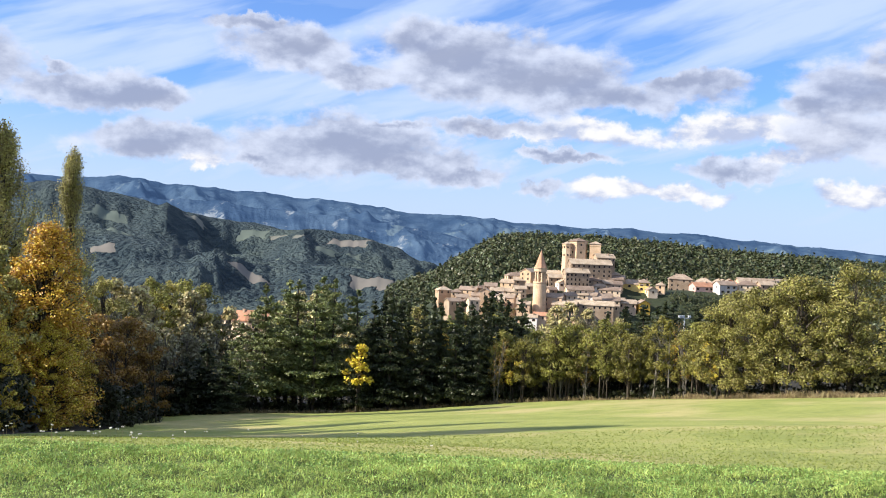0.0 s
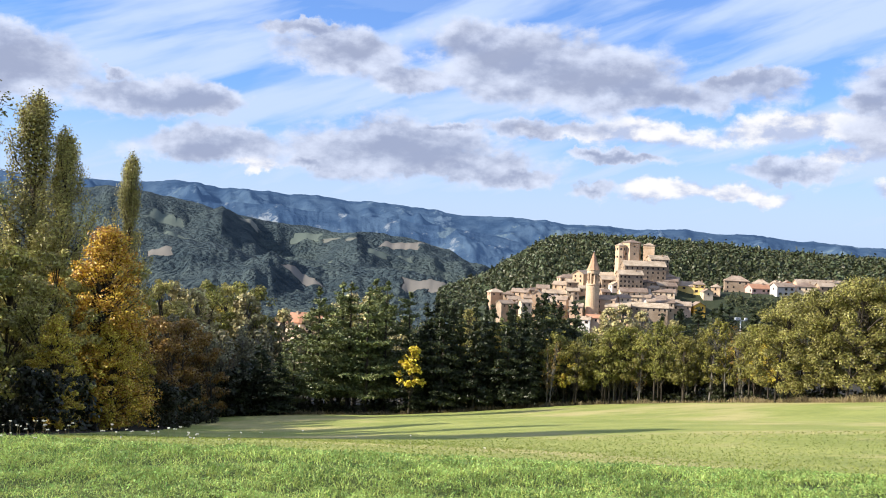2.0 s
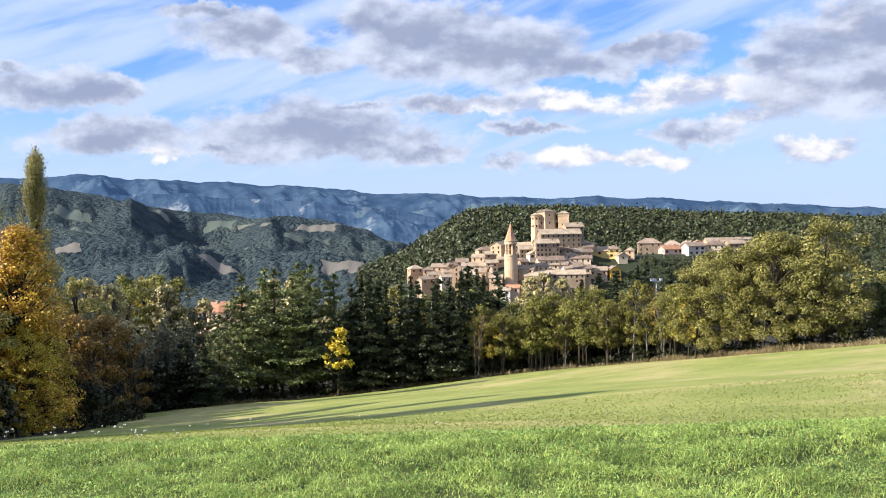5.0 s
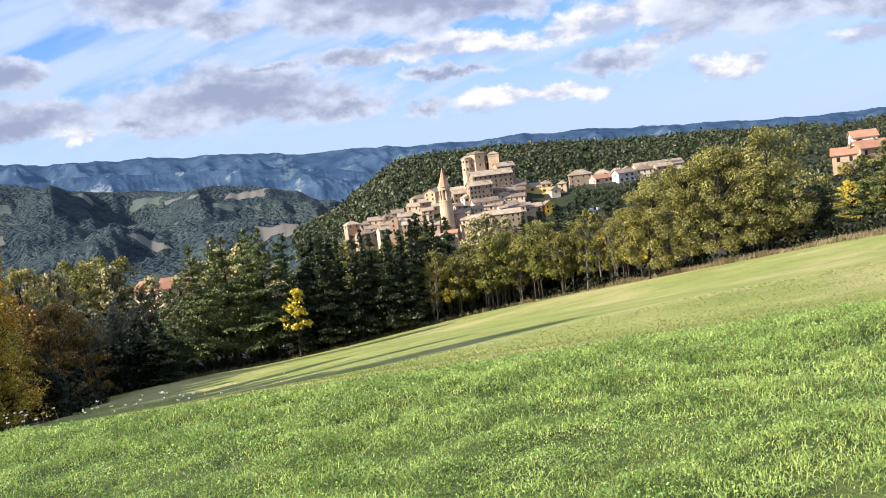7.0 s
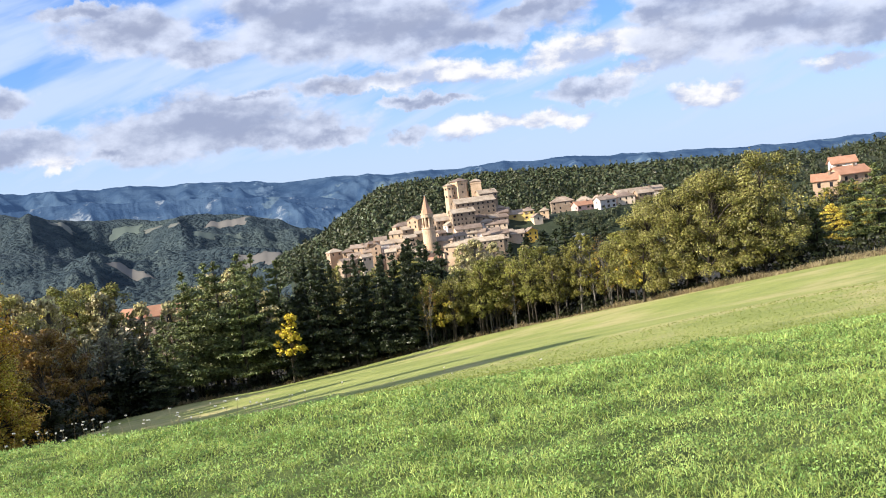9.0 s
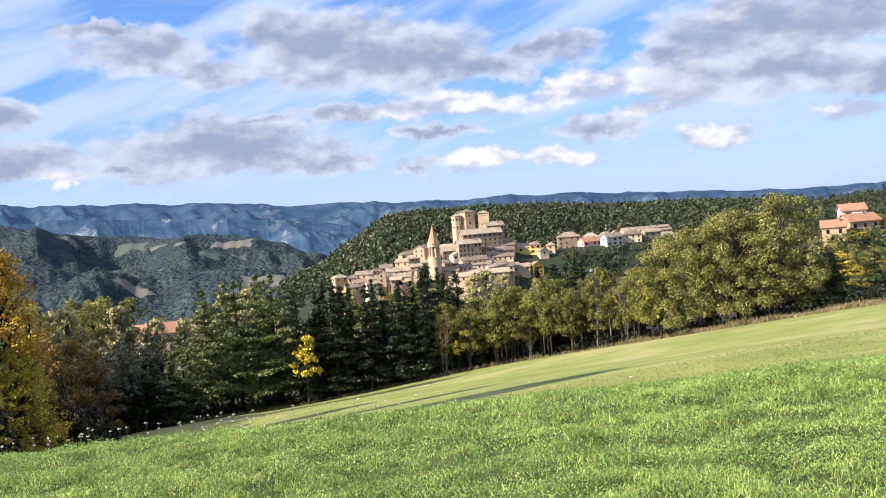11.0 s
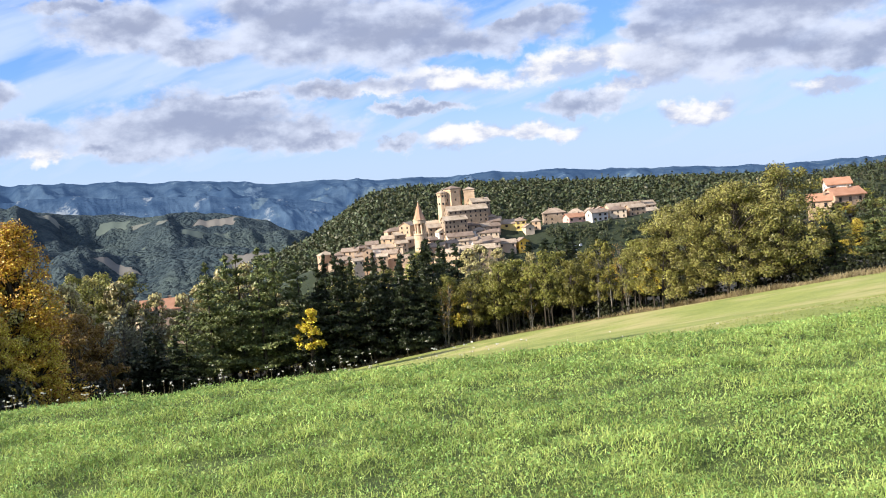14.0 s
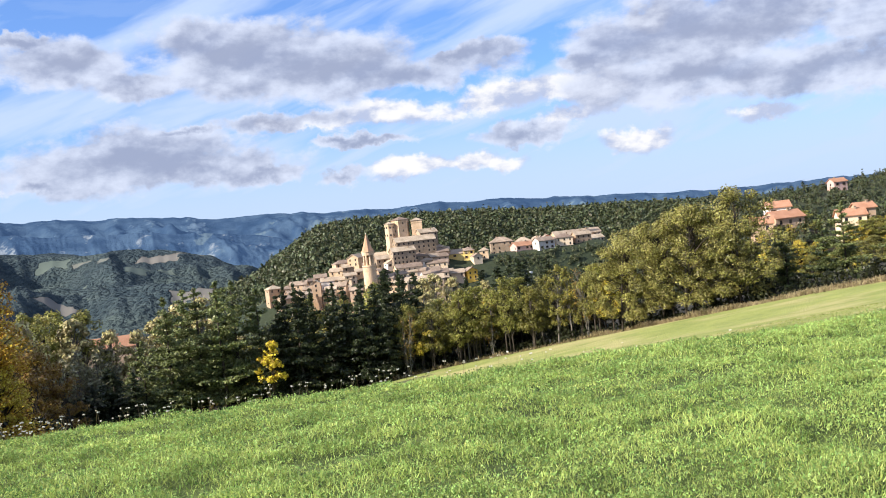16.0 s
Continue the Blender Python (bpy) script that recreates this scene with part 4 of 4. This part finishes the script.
def plant_low(kind, x, y, s):
    """A tree of the wood behind, kept below the canopy line of that wood."""
    line = np.interp(x / y, [-0.60, -0.40, -0.335, -0.266, -0.222, -0.19, -0.16, -0.10, 0.0], [0.03, 0.0, -0.017, -0.037, -0.064, -0.066, -0.045, -0.03, -0.02])
    top = (2.2 + line * y - ground_z(x, y)) / (1.05 * TALL[kind])
    if top > 0.35:
        plant(kind, x, y, min(s, top))


# the tree belt along the foot of the meadow
for x, y, s in ((-21, 97, 0.7), (-18.2, 95, 1.0), (-15.5, 98, 1.06), (-13.2, 95.5, 1.02), (-11.8, 99, 1.08), (-16.8, 101, 1.1), (-19, 102, 0.95), (-9.5, 100, 0.98), (-13.5, 103, 1.12), (-22.5, 99, 0.55)):
    plant(pine[int(RNG.integers(3))], x, y, s)
for x, y, s in ((-7.4, 97, 0.95), (-5.6, 95.5, 0.99), (-3.9, 97.5, 0.93), (-2.3, 95.8, 0.91), (-0.6, 97, 0.90), (1.0, 95.5, 0.86), (2.6, 98, 0.88), (-4.8, 100.5, 0.98), (-1.4, 101, 0.95), (1.6, 102, 0.93), (-8.6, 95, 0.67), (4.0, 100, 0.93), (-6.6, 101, 1.02), (3.3, 95.5, 0.70), (5.6, 99, 0.93)):
    plant(spruce[int(RNG.integers(3))], x, y, s)
for x, y, s in ((6.6, 103, 0.9), (8.4, 106, 0.95), (5.0, 106, 1.05)):
    plant(spruce[int(RNG.integers(3))], x, y, s, wide=1.2)
for x, y, s in ((-21.3, 91.8, 0.5), (-23.2, 92.6, 0.55), (-25.0, 91.6, 0.46), (-24.0, 94.5, 0.6)):
    plant(spruce[int(RNG.integers(3))], x, y, s, wide=1.7)
plant(gold, -8.7, 94.2, 1.0)
for i in range(46):
    x = 4.5 + i * 0.47 + RNG.normal(0, 0.25)
    y = field_edge(x) + RNG.uniform(0.8, 9.0)
    plant(young[int(RNG.choice(4, p=[0.3, 0.42, 0.2, 0.08]))], x, y, RNG.uniform(0.72, 1.0))
for i in range(18):
    x = 4.0 + i * 1.3 + RNG.normal(0, 0.4)
    plant(spruce[int(RNG.integers(3))], x, field_edge(x) + RNG.uniform(9, 15), RNG.uniform(0.5, 0.66), wide=1.4)
for x, y in ((5.3, 95.6), (13.9, 95.3), (22.5, 88.5), (-26.5, 94)):
    plant(thin, x, y, RNG.uniform(0.75, 0.9), wide=0.8)
for x, y, s in ((25.0, 83, 0.86), (27.5, 80.5, 0.92), (29.5, 78.0, 0.98), (32.2, 77.5, 1.12), (34.2, 80.5, 0.92), (31.0, 83.0, 1.0), (28, 87, 0.95)):
    plant(oak[int(RNG.integers(2))], x, y, s)
for i in range(26):
    x = 35.5 + i * 1.2 + RNG.normal(0, 0.4)
    y = field_edge(x) + RNG.uniform(2.5, 14)
    plant((pine + spruce + [side_tree[1], young[0]])[int(RNG.integers(8))], x, y, RNG.uniform(0.40, 0.56), wide=1.2)
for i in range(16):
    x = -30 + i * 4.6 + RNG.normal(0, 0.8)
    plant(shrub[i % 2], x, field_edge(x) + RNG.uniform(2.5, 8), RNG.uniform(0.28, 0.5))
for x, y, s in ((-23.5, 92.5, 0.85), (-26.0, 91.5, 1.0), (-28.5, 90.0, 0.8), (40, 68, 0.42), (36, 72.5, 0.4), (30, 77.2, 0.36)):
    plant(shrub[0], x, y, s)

# the wood on the meadow's left side
plant(orange, -25.6, 58.5, 0.93, wide=1.12)
plant(orange, -33.5, 70, 0.86)
plant(amber, -23.8, 57.0, 0.62)
plant(amber, -26.6, 56.6, 0.55)
plant(amber, -36.0, 78, 1.08)
plant(amber, -26.4, 66.5, 0.66)
plant(amber, -32.0, 68.5, 0.98)
plant(amber, -22.9, 47.5, 0.55)
for x, y, s in ((-26.5, 75, 0.95), (-27.5, 80, 0.95), (-25.8, 84, 0.85), (-29.5, 84, 1.0)):
    plant(rust, x, y, s)
for x, y, s in ((-28.5, 94, 1.05), (-31, 95, 1.1), (-25.5, 99, 0.62), (-33, 92, 1.2), (-27, 103, 1.1)):
    plant(willow, x, y, s)
for x, y, s in ((-31.5, 64, 0.78), (-27.4, 58, 0.74), (-32, 57, 0.95), (-35, 66, 1.0), (-26.6, 52.5, 0.8), (-30, 48, 1.0), (-38, 74, 1.1), (-40, 84, 1.2), (-37, 90, 1.2), (-43, 96, 1.25), (-34, 80, 0.95), (-34.5, 99, 1.1), (-44, 80, 1.3)):
    plant(side_tree[int(RNG.integers(2))], x, y, s)
for x, y, s in ((-30.5, 60, 0.8), (-27, 54, 0.85), (-24.2, 68, 0.7), (-24.6, 51, 0.9), (-25.5, 78, 0.7), (-22.5, 44, 0.7)):
    plant(shrub[int(RNG.integers(2))], x, y, s)
for x, y, s in ((-30, 128, 0.62), (-24, 135, 0.5), (-20, 130, 0.62), (-36, 140, 1.0), (-42, 135, 1.0), (-33, 122, 0.6), (-14, 140, 0.9), (19, 165, 1.05), (22.5, 172, 1.1), (25.5, 168, 1.0), (17, 155, 0.9), (29, 160, 0.85), (-48, 150, 1.0)):
    plant(cream, x, y, s)
for i in range(26):
    y = RNG.uniform(104, 140)
    x = RNG.uniform(-0.40, -0.16) * y
    if x / y > -0.25:
        x -= 0.10 * y
    big = 1.15 if i % 3 else 1.3
    plant_low([cream, willow, side_tree[0], side_tree[1], rust, amber][int(RNG.choice(6, p=[0.2, 0.25, 0.2, 0.15, 0.1, 0.1]))], x, y, big * RNG.uniform(0.85, 1.1))
for x, y, s in ((44, 190, 1.3), (48, 200, 1.35), (52, 196, 1.25), (57, 205, 1.2), (61, 200, 1.1), (41, 196, 1.3), (38.5, 201, 1.25), (36, 190, 1.25), (46, 206, 1.3), (33, 192, 1.15), (30, 185, 1.0)):
    plant(spruce[int(RNG.integers(3))], x, y, s, wide=1.5)
for i in range(40):
    y = RNG.uniform(112, 240)
    x = RNG.uniform(-0.15, 0.20) * y
    plant((side_tree + [amber, willow] + young)[int(RNG.integers(8))], x, y, RNG.uniform(0.6, 0.85))
for x, y in ((-21.5, 124), (-19.2, 128), (-24.0, 122), (-17.2, 126), (-22.8, 130), (-27.0, 120)):
    plant_low(cream, x, y, 1.4)
# the further trees that hide the foot of the village
for i in range(10):
    x = -5.0 + i * 1.85 + RNG.normal(0, 0.3)
    plant((pine[i % 3], side_tree[1], spruce[i % 3])[i % 3], x, 138 + RNG.uniform(-5, 5), RNG.uniform(0.92, 1.02) - 0.008 * max(0, i - 5), wide=1.25)
plant(pop, -40.5, 101, 1.1, wide=0.8)
plant(pop, -39.3, 77, 1.07, wide=1.2)
plant(pop, -37.6, 79, 0.97, wide=1.05)
# the further wood behind the left side
BACK = [(willow, 1.25), (cream, 0.92), (side_tree[0], 0.95), (side_tree[1], 0.95), (rust, 1.1), (willow, 1.35), (cream, 0.85)]
for i in range(17):
    x = -62 + i * 2.05 + RNG.normal(0, 0.5)
    kind, k = BACK[int(RNG.integers(7))]
    plant_low(kind, x, RNG.uniform(103, 119), k * RNG.uniform(0.9, 1.1))
for i in range(9):
    x = -21 + i * 2.8 + RNG.normal(0, 0.6)
    plant_low([willow, side_tree[0], young[1], young[3]][int(RNG.integers(4))], x, RNG.uniform(112, 124), RNG.uniform(0.85, 1.05))
# gardens and copses on the near hillside
for i in range(34):
    y = RNG.uniform(105, 270)
    x = RNG.uniform(0.44, 0.80) * y
    if np.hypot(HXY[:, 0] - x, HXY[:, 1] - y).min() > 14:
        plant((young + [oak[0]])[int(RNG.choice(5, p=[0.3, 0.3, 0.1, 0.2, 0.1]))], x, y, RNG.uniform(0.45, 0.75), wide=1.3)
for x, y, s in ((146, 232, 0.9), (151, 238, 0.8), (156, 244, 0.95), (161, 240, 0.9), (166, 250, 0.85), (171, 255, 0.9), (150, 262, 0.8), (140, 250, 0.85), (133, 225, 0.8)):
    plant(young[int(RNG.integers(2))], x, y, s, wide=1.5)
for i in range(24):
    u = 0.525 + i * 0.0078 + RNG.normal(0, 0.003)
    y = RNG.uniform(246, 268)
    top = 2.2 + y * ((-0.046 if u < 0.615 else -0.058) - RNG.uniform(0, 0.007))
    kind = (young + [amber, oak[1]])[int(RNG.choice(6, p=[0.3, 0.25, 0.05, 0.2, 0.1, 0.1]))]
    s = (top - ground_z(u * y, y)) / {amber: 13.5, oak[1]: 11.0}.get(kind, 9.0)
    if s > 0.25:
        plant(kind, u * y, y, min(s, 1.3), wide=1.5)
for hx, hy, hw, hd, he in [h[:5] for h in HOUSES if 275 < h[1] < 320 and h[0] > 100]:
    for k in range(9):
        x, y = hx - hw * 0.9 + k * hw * 0.22 + RNG.normal(0, 0.4), hy - hd * 0.5 - RNG.uniform(3.5, 7.0)
        s = (he - RNG.uniform(1.0, 2.4) - ground_z(x, y)) / 8.5
        if s > 0.12:
            plant(young[int(RNG.choice(4, p=[0.45, 0.35, 0.05, 0.15]))], x, y, s, wide=1.7)
# the tall trees that throw the long shadows
for x, y, s in ((-24.5, 37.0, 0.74), (-26.0, 38.2, 0.70), (-25.2, 36.2, 0.66), (-27.5, 37.6, 0.72)):
    plant(pop, x, y, s, wide=1.7)
plant(pop, -30.5, 46.5, 0.80, wide=1.1)
for x, y, s in ((-32.5, 45, 1.15), (-36, 50, 1.2), (-38.5, 55, 1.15), (-41, 60, 1.2), (-44, 66, 1.2), (-40, 50.5, 1.2), (-47, 70, 1.25)):
    plant(side_tree[int(RNG.integers(2))], x, y, s)
for x, y, s in ((-27, 42, 1.0), (-31, 36, 1.0), (-25.5, 40, 0.85)):
    plant(side_tree[int(RNG.integers(2))], x, y, s)


# ---------------------------------------------------------------- far woods, uncountable
def tufted(name, xy, size, mat, label, seed, per=48, cone=0.25, squash=1.1):
    """Many crowns in one mesh, each a cluster of leaf clumps facing outwards."""
    rng = np.random.default_rng(seed)
    n = len(xy)
    s = size * rng.uniform(0.55, 1.35, n)
    tall = squash * rng.uniform(0.8, 1.35, n)
    d = rng.normal(size=(n, per, 3))
    d /= np.linalg.norm(d, axis=2)[:, :, None]
    d[:, :, 2] = np.abs(d[:, :, 2]) * 1.25 - 0.35
    r = rng.uniform(0.62, 1.08, (n, per)) * (1 + 0.22 * np.sin(d[:, :, 0] * 5 + rng.uniform(0, 6, (n, 1))))
    pointed = rng.random(n) < cone
    taper = np.where(pointed[:, None], np.clip(0.85 - 0.8 * d[:, :, 2], 0.1, 1.2), 1.0)
    up = np.where(pointed, 1.55, 1.0)
    at = np.stack([d[:, :, 0] * r * taper * s[:, None], d[:, :, 1] * r * taper * s[:, None], d[:, :, 2] * r * (s * tall * up)[:, None]], -1)
    at += np.stack([xy[:, 0], xy[:, 1], height(xy[:, 0], xy[:, 1]) + s * tall * 0.55], -1)[:, None, :]
    v, f = leaves(at.reshape(-1, 3), 1.0, rng, 0.15, 1.0, d.reshape(-1, 3) * 1.2)
    centre = np.repeat(at.reshape(-1, 3), 4, axis=0)
    v = centre + (v - centre) * np.repeat(np.repeat(s, per) * 2.1 / math.sqrt(per), 4)[:, None]
    return tagged(new(name, mesh(name, v, f, mat)), label, "woodland", kind="stuff")


def strewn(n, u0, u1, y0, y1, seed, keep=None):
    rng = np.random.default_rng(seed)
    y = np.sqrt(rng.uniform(y0 * y0, y1 * y1, n))
    xy = np.stack([rng.uniform(u0, u1, n) * y, y], -1)
    return xy if keep is None else xy[keep(xy[:, 0], xy[:, 1])]


def not_town(x, y):
    return ~((y > 590) & (y < 702) & (x > -25) & (x < 275))


tufted("hillside_wood", strewn(11000, -0.06, 0.52, 690, 960, 81, lambda x, y: not_town(x, y) & ((y > 705) | (x < 0))), 3.0, hill_leaf, "thick mixed wood covering the hill behind the village", 82, 30, 0.3, 1.0)
tufted("right_hill_wood", strewn(3000, 0.36, 0.95, 275, 560, 83, lambda x, y: np.hypot(x[:, None] - HXY[None, :, 0], y[:, None] - HXY[None, :, 1]).min(1) > 9), 2.3, hill_leaf, "mixed wood and gardens on the near hillside", 84, 110, 0.25, 1.2)
tufted("valley_wood", strewn(1500, -0.5, 0.42, 300, 600, 85, lambda x, y: (y < 588) | (x > 120)), 3.4, hill_leaf, "woods in the dip before the village", 86, 80, 0.3, 1.2)
HX, HY = np.array([h[0] for h in HOUSES]), np.array([h[1] for h in HOUSES])


def garden(x, y):
    """Clear of every house, and of the castle rock."""
    d = np.hypot(x[:, None] - HX[None], (y[:, None] - HY[None])).min(1)
    return (d > 9) & (((x > 112) & ((y < 600) | ((y < 640) & (x > 150) & (np.sin(x * 12.9 + y * 78.2) < 0.1)))) | (y < 594) | (x > 262))


tufted("village_slope_wood", strewn(5200, -0.02, 0.47, 570, 690, 89, garden), 1.6, hill_leaf, "trees and gardens below and between the houses", 90, 50, 0.25, 1.2)


# ---------------------------------------------------------------- grass and dry stalks
def blades(name, x, y, tall, wide, mat, label, seed, sway=0.45, category="grass", rise=0.0):
    rng = np.random.default_rng(seed)
    n = len(x)
    z = height(x, y) - 0.02 + rise
    a = rng.uniform(0, 2 * math.pi, n)
    lean = rng.uniform(0.05, 1.0, n) * sway
    dirx, diry = np.cos(a), np.sin(a)
    h = tall * rng.uniform(0.5, 1.25, n)
    w = wide * rng.uniform(0.6, 1.3, n)
    b = rng.uniform(0, 2 * math.pi, n)
    sx, sy = np.cos(b) * w, np.sin(b) * w
    rows = []
    for t, k in ((0.0, 1.0), (0.55, 0.85), (1.0, 0.12)):
        px, py, pz = x + dirx * h * lean * t * t, y + diry * h * lean * t * t, z + h * t * (1 - 0.3 * lean * t)
        rows += [np.stack([px - sx * k, py - sy * k, pz], -1), np.stack([px + sx * k, py + sy * k, pz], -1)]
    v = np.stack(rows, 1).reshape(-1, 3)
    f = (np.array([[0, 1, 3, 2], [2, 3, 5, 4]])[None] + (np.arange(n) * 6)[:, None, None]).reshape(-1, 4)
    return tagged(new(name, mesh(name, v, f, mat)), label, category, kind="stuff")


def mounds(x, y):
    """Swaths and tussocks: height of the sward's body over the soil, 0 to about 0.2 m."""
    swath = 0.5 + 0.5 * np.sin((y * 0.93 - x * 0.36) * 3.3 + 2.2 * lattice(x * 0.5, y * 0.5))
    tussock = lattice(x * 2.1 + 5, y * 2.1) * 0.6 + lattice(x * 4.7, y * 4.7 + 8) * 0.4
    return (0.045 * swath + 0.290 * np.clip(tussock - 0.34, 0, 1)) * np.clip((15.5 - y) / 3, 0, 1)


g = np.random.default_rng(91)
n = 330000
gy = 3.8 + 11.2 * g.random(n) ** 1.15
gx = -4.0 + (g.random(n) - 0.5) * 2 * (6.5 + gy * 0.50)
lift = mounds(gx, gy)
keep = lift + 0.09 * g.random(n) > 0.07
gx, gy, lift = gx[keep], gy[keep], lift[keep]
tall = 0.055 + 0.05 * fractal(gx * 0.5, gy * 0.5, 3, 0.6)
blades("meadow_grass", gx, gy, np.clip(tall, 0.03, 0.13), 0.0019 + 0.00034 * gy, blade, "lush uneven green grass of the meadow", 92, 1.9, rise=lift * g.uniform(0.35, 1.0, len(gx)))
n = 40000
gy = 13 + 27 * g.random(n) ** 1.5
gx = -3 + (g.random(n) - 0.5) * 2 * (7 + gy * 0.5)
ok = (gy < field_edge(gx) - 1) & (gx > field_left(gy) + 1)
blades("short_grass", gx[ok], gy[ok], 0.035 + 0.0006 * gy[ok], 0.010 + 0.0006 * gy[ok], short_blade, "short mown grass on the meadow's slope", 93, 0.8)
n = 9000
gx = g.uniform(-30, 75, n)
gy = field_edge(gx) + 0.5 + g.gamma(1.4, 0.7, n) * (0.6 + 0.5 * lattice(gx * 0.4, gx * 0)) + np.clip((gx - 25) * 0.03, 0, 0.8)
more = g.uniform(22, 62, 13000)
gx, gy = np.concatenate([gx, more]), np.concatenate([gy, field_edge(more) + g.normal(0.2, 1.1, 13000)])
blades("dry_grass", gx, gy, 0.25 + 0.45 * lattice(gx * 0.7, gy * 0.7), 0.024, straw, "pale dry grass along the foot of the trees", 94, 1.3)


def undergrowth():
    """Low brush under the tree belt, its leaves darkened for the shade there."""
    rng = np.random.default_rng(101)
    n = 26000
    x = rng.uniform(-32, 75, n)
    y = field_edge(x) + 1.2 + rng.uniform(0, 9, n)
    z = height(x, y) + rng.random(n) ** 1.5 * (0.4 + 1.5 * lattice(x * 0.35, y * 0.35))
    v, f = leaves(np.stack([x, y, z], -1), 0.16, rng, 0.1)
    tagged(new("undergrowth", mesh("undergrowth", v, f, shaded_leaf)), "low dark brush and brambles under the trees", "undergrowth", kind="stuff")


undergrowth()
n = 700
gx = -14 + 10.5 * g.random(n) ** 1.3
gy = 14.0 + g.normal(0, 0.8, n)
blades("seeding_grass", gx, gy, 0.15, 0.0022, straw, "thin dry stalks on the brow of the meadow", 95, 0.35)


def herbs(n, seed):
    """Small leaves of clover and weeds among the grass."""
    rng = np.random.default_rng(seed)
    y = 3.6 + 11.2 * rng.random(n) ** 1.15
    x = -4.0 + (rng.random(n) - 0.5) * 2 * (7.0 + y * 0.52)
    lift = mounds(x, y)
    ok = lift + 0.10 * rng.random(n) > 0.08
    x, y, lift = x[ok], y[ok], lift[ok]
    z = height(x, y) + 0.01 + lift * rng.uniform(0.5, 1.05, len(x)) + rng.random(len(x)) * 0.035
    v, f = leaves(np.stack([x, y, z], -1), 0.0065 + 0.00055 * y[:, None], rng, 0.3, 1.25)
    tagged(new("meadow_herbs", mesh("meadow_herbs", v, f, herb_leaf)), "small leafy clover and herbs growing among the meadow grass", "herbs", kind="stuff")


herbs(260000, 97)


def seed_heads():
    """Dry umbels on stalks along the brow of the meadow."""
    rng = np.random.default_rng(96)
    parts = Solid()
    heads = Solid()
    for _ in range(170):
        x = -13.2 + 8.5 * rng.random() ** 2.2
        y = 13.6 + rng.normal(0, 0.7)
        if rng.random() < 0.12:
            x, y = rng.uniform(-8, 0), rng.uniform(14, 17)
        z, h = ground_z(x, y), rng.uniform(0.16, 0.34)
        tx, ty = x + rng.normal(0, 0.05), y + rng.normal(0, 0.05)
        parts.quad((x - 0.0018, y, z), (x + 0.0018, y, z), (tx + 0.0012, ty, z + h), (tx - 0.0012, ty, z + h))
        for _ in range(int(rng.integers(2, 5))):
            a, r = rng.uniform(0, 6.28), rng.uniform(0, 0.03)
            q = rng.uniform(0.005, 0.009)
            heads.box(tx + r * math.cos(a) - q, tx + r * math.cos(a) + q, ty + r * math.sin(a) - q, ty + r * math.sin(a) + q, z + h - 0.01, z + h + rng.uniform(0.0, 0.008))
    stalks = parts.make("seed_stalks", straw)
    tagged(stalks, "thin brown stalks of dry meadow flowers", "wild flowers", kind="stuff")
    tops = heads.make("seed_heads", umbel)
    tagged(tops, "pale dry flower heads along the brow", "wild flowers", kind="stuff")


seed_heads()
for k in [o for o in scene.objects if o.parent is None and o.type == "EMPTY" and o.name.split(".")[0].endswith(("tree", "willow", "maple", "shrub")) and o.matrix_basis.translation.length < 1e-6]:
    for c in list(k.children_recursive):
        bpy.data.objects.remove(c)
    bpy.data.objects.remove(k)
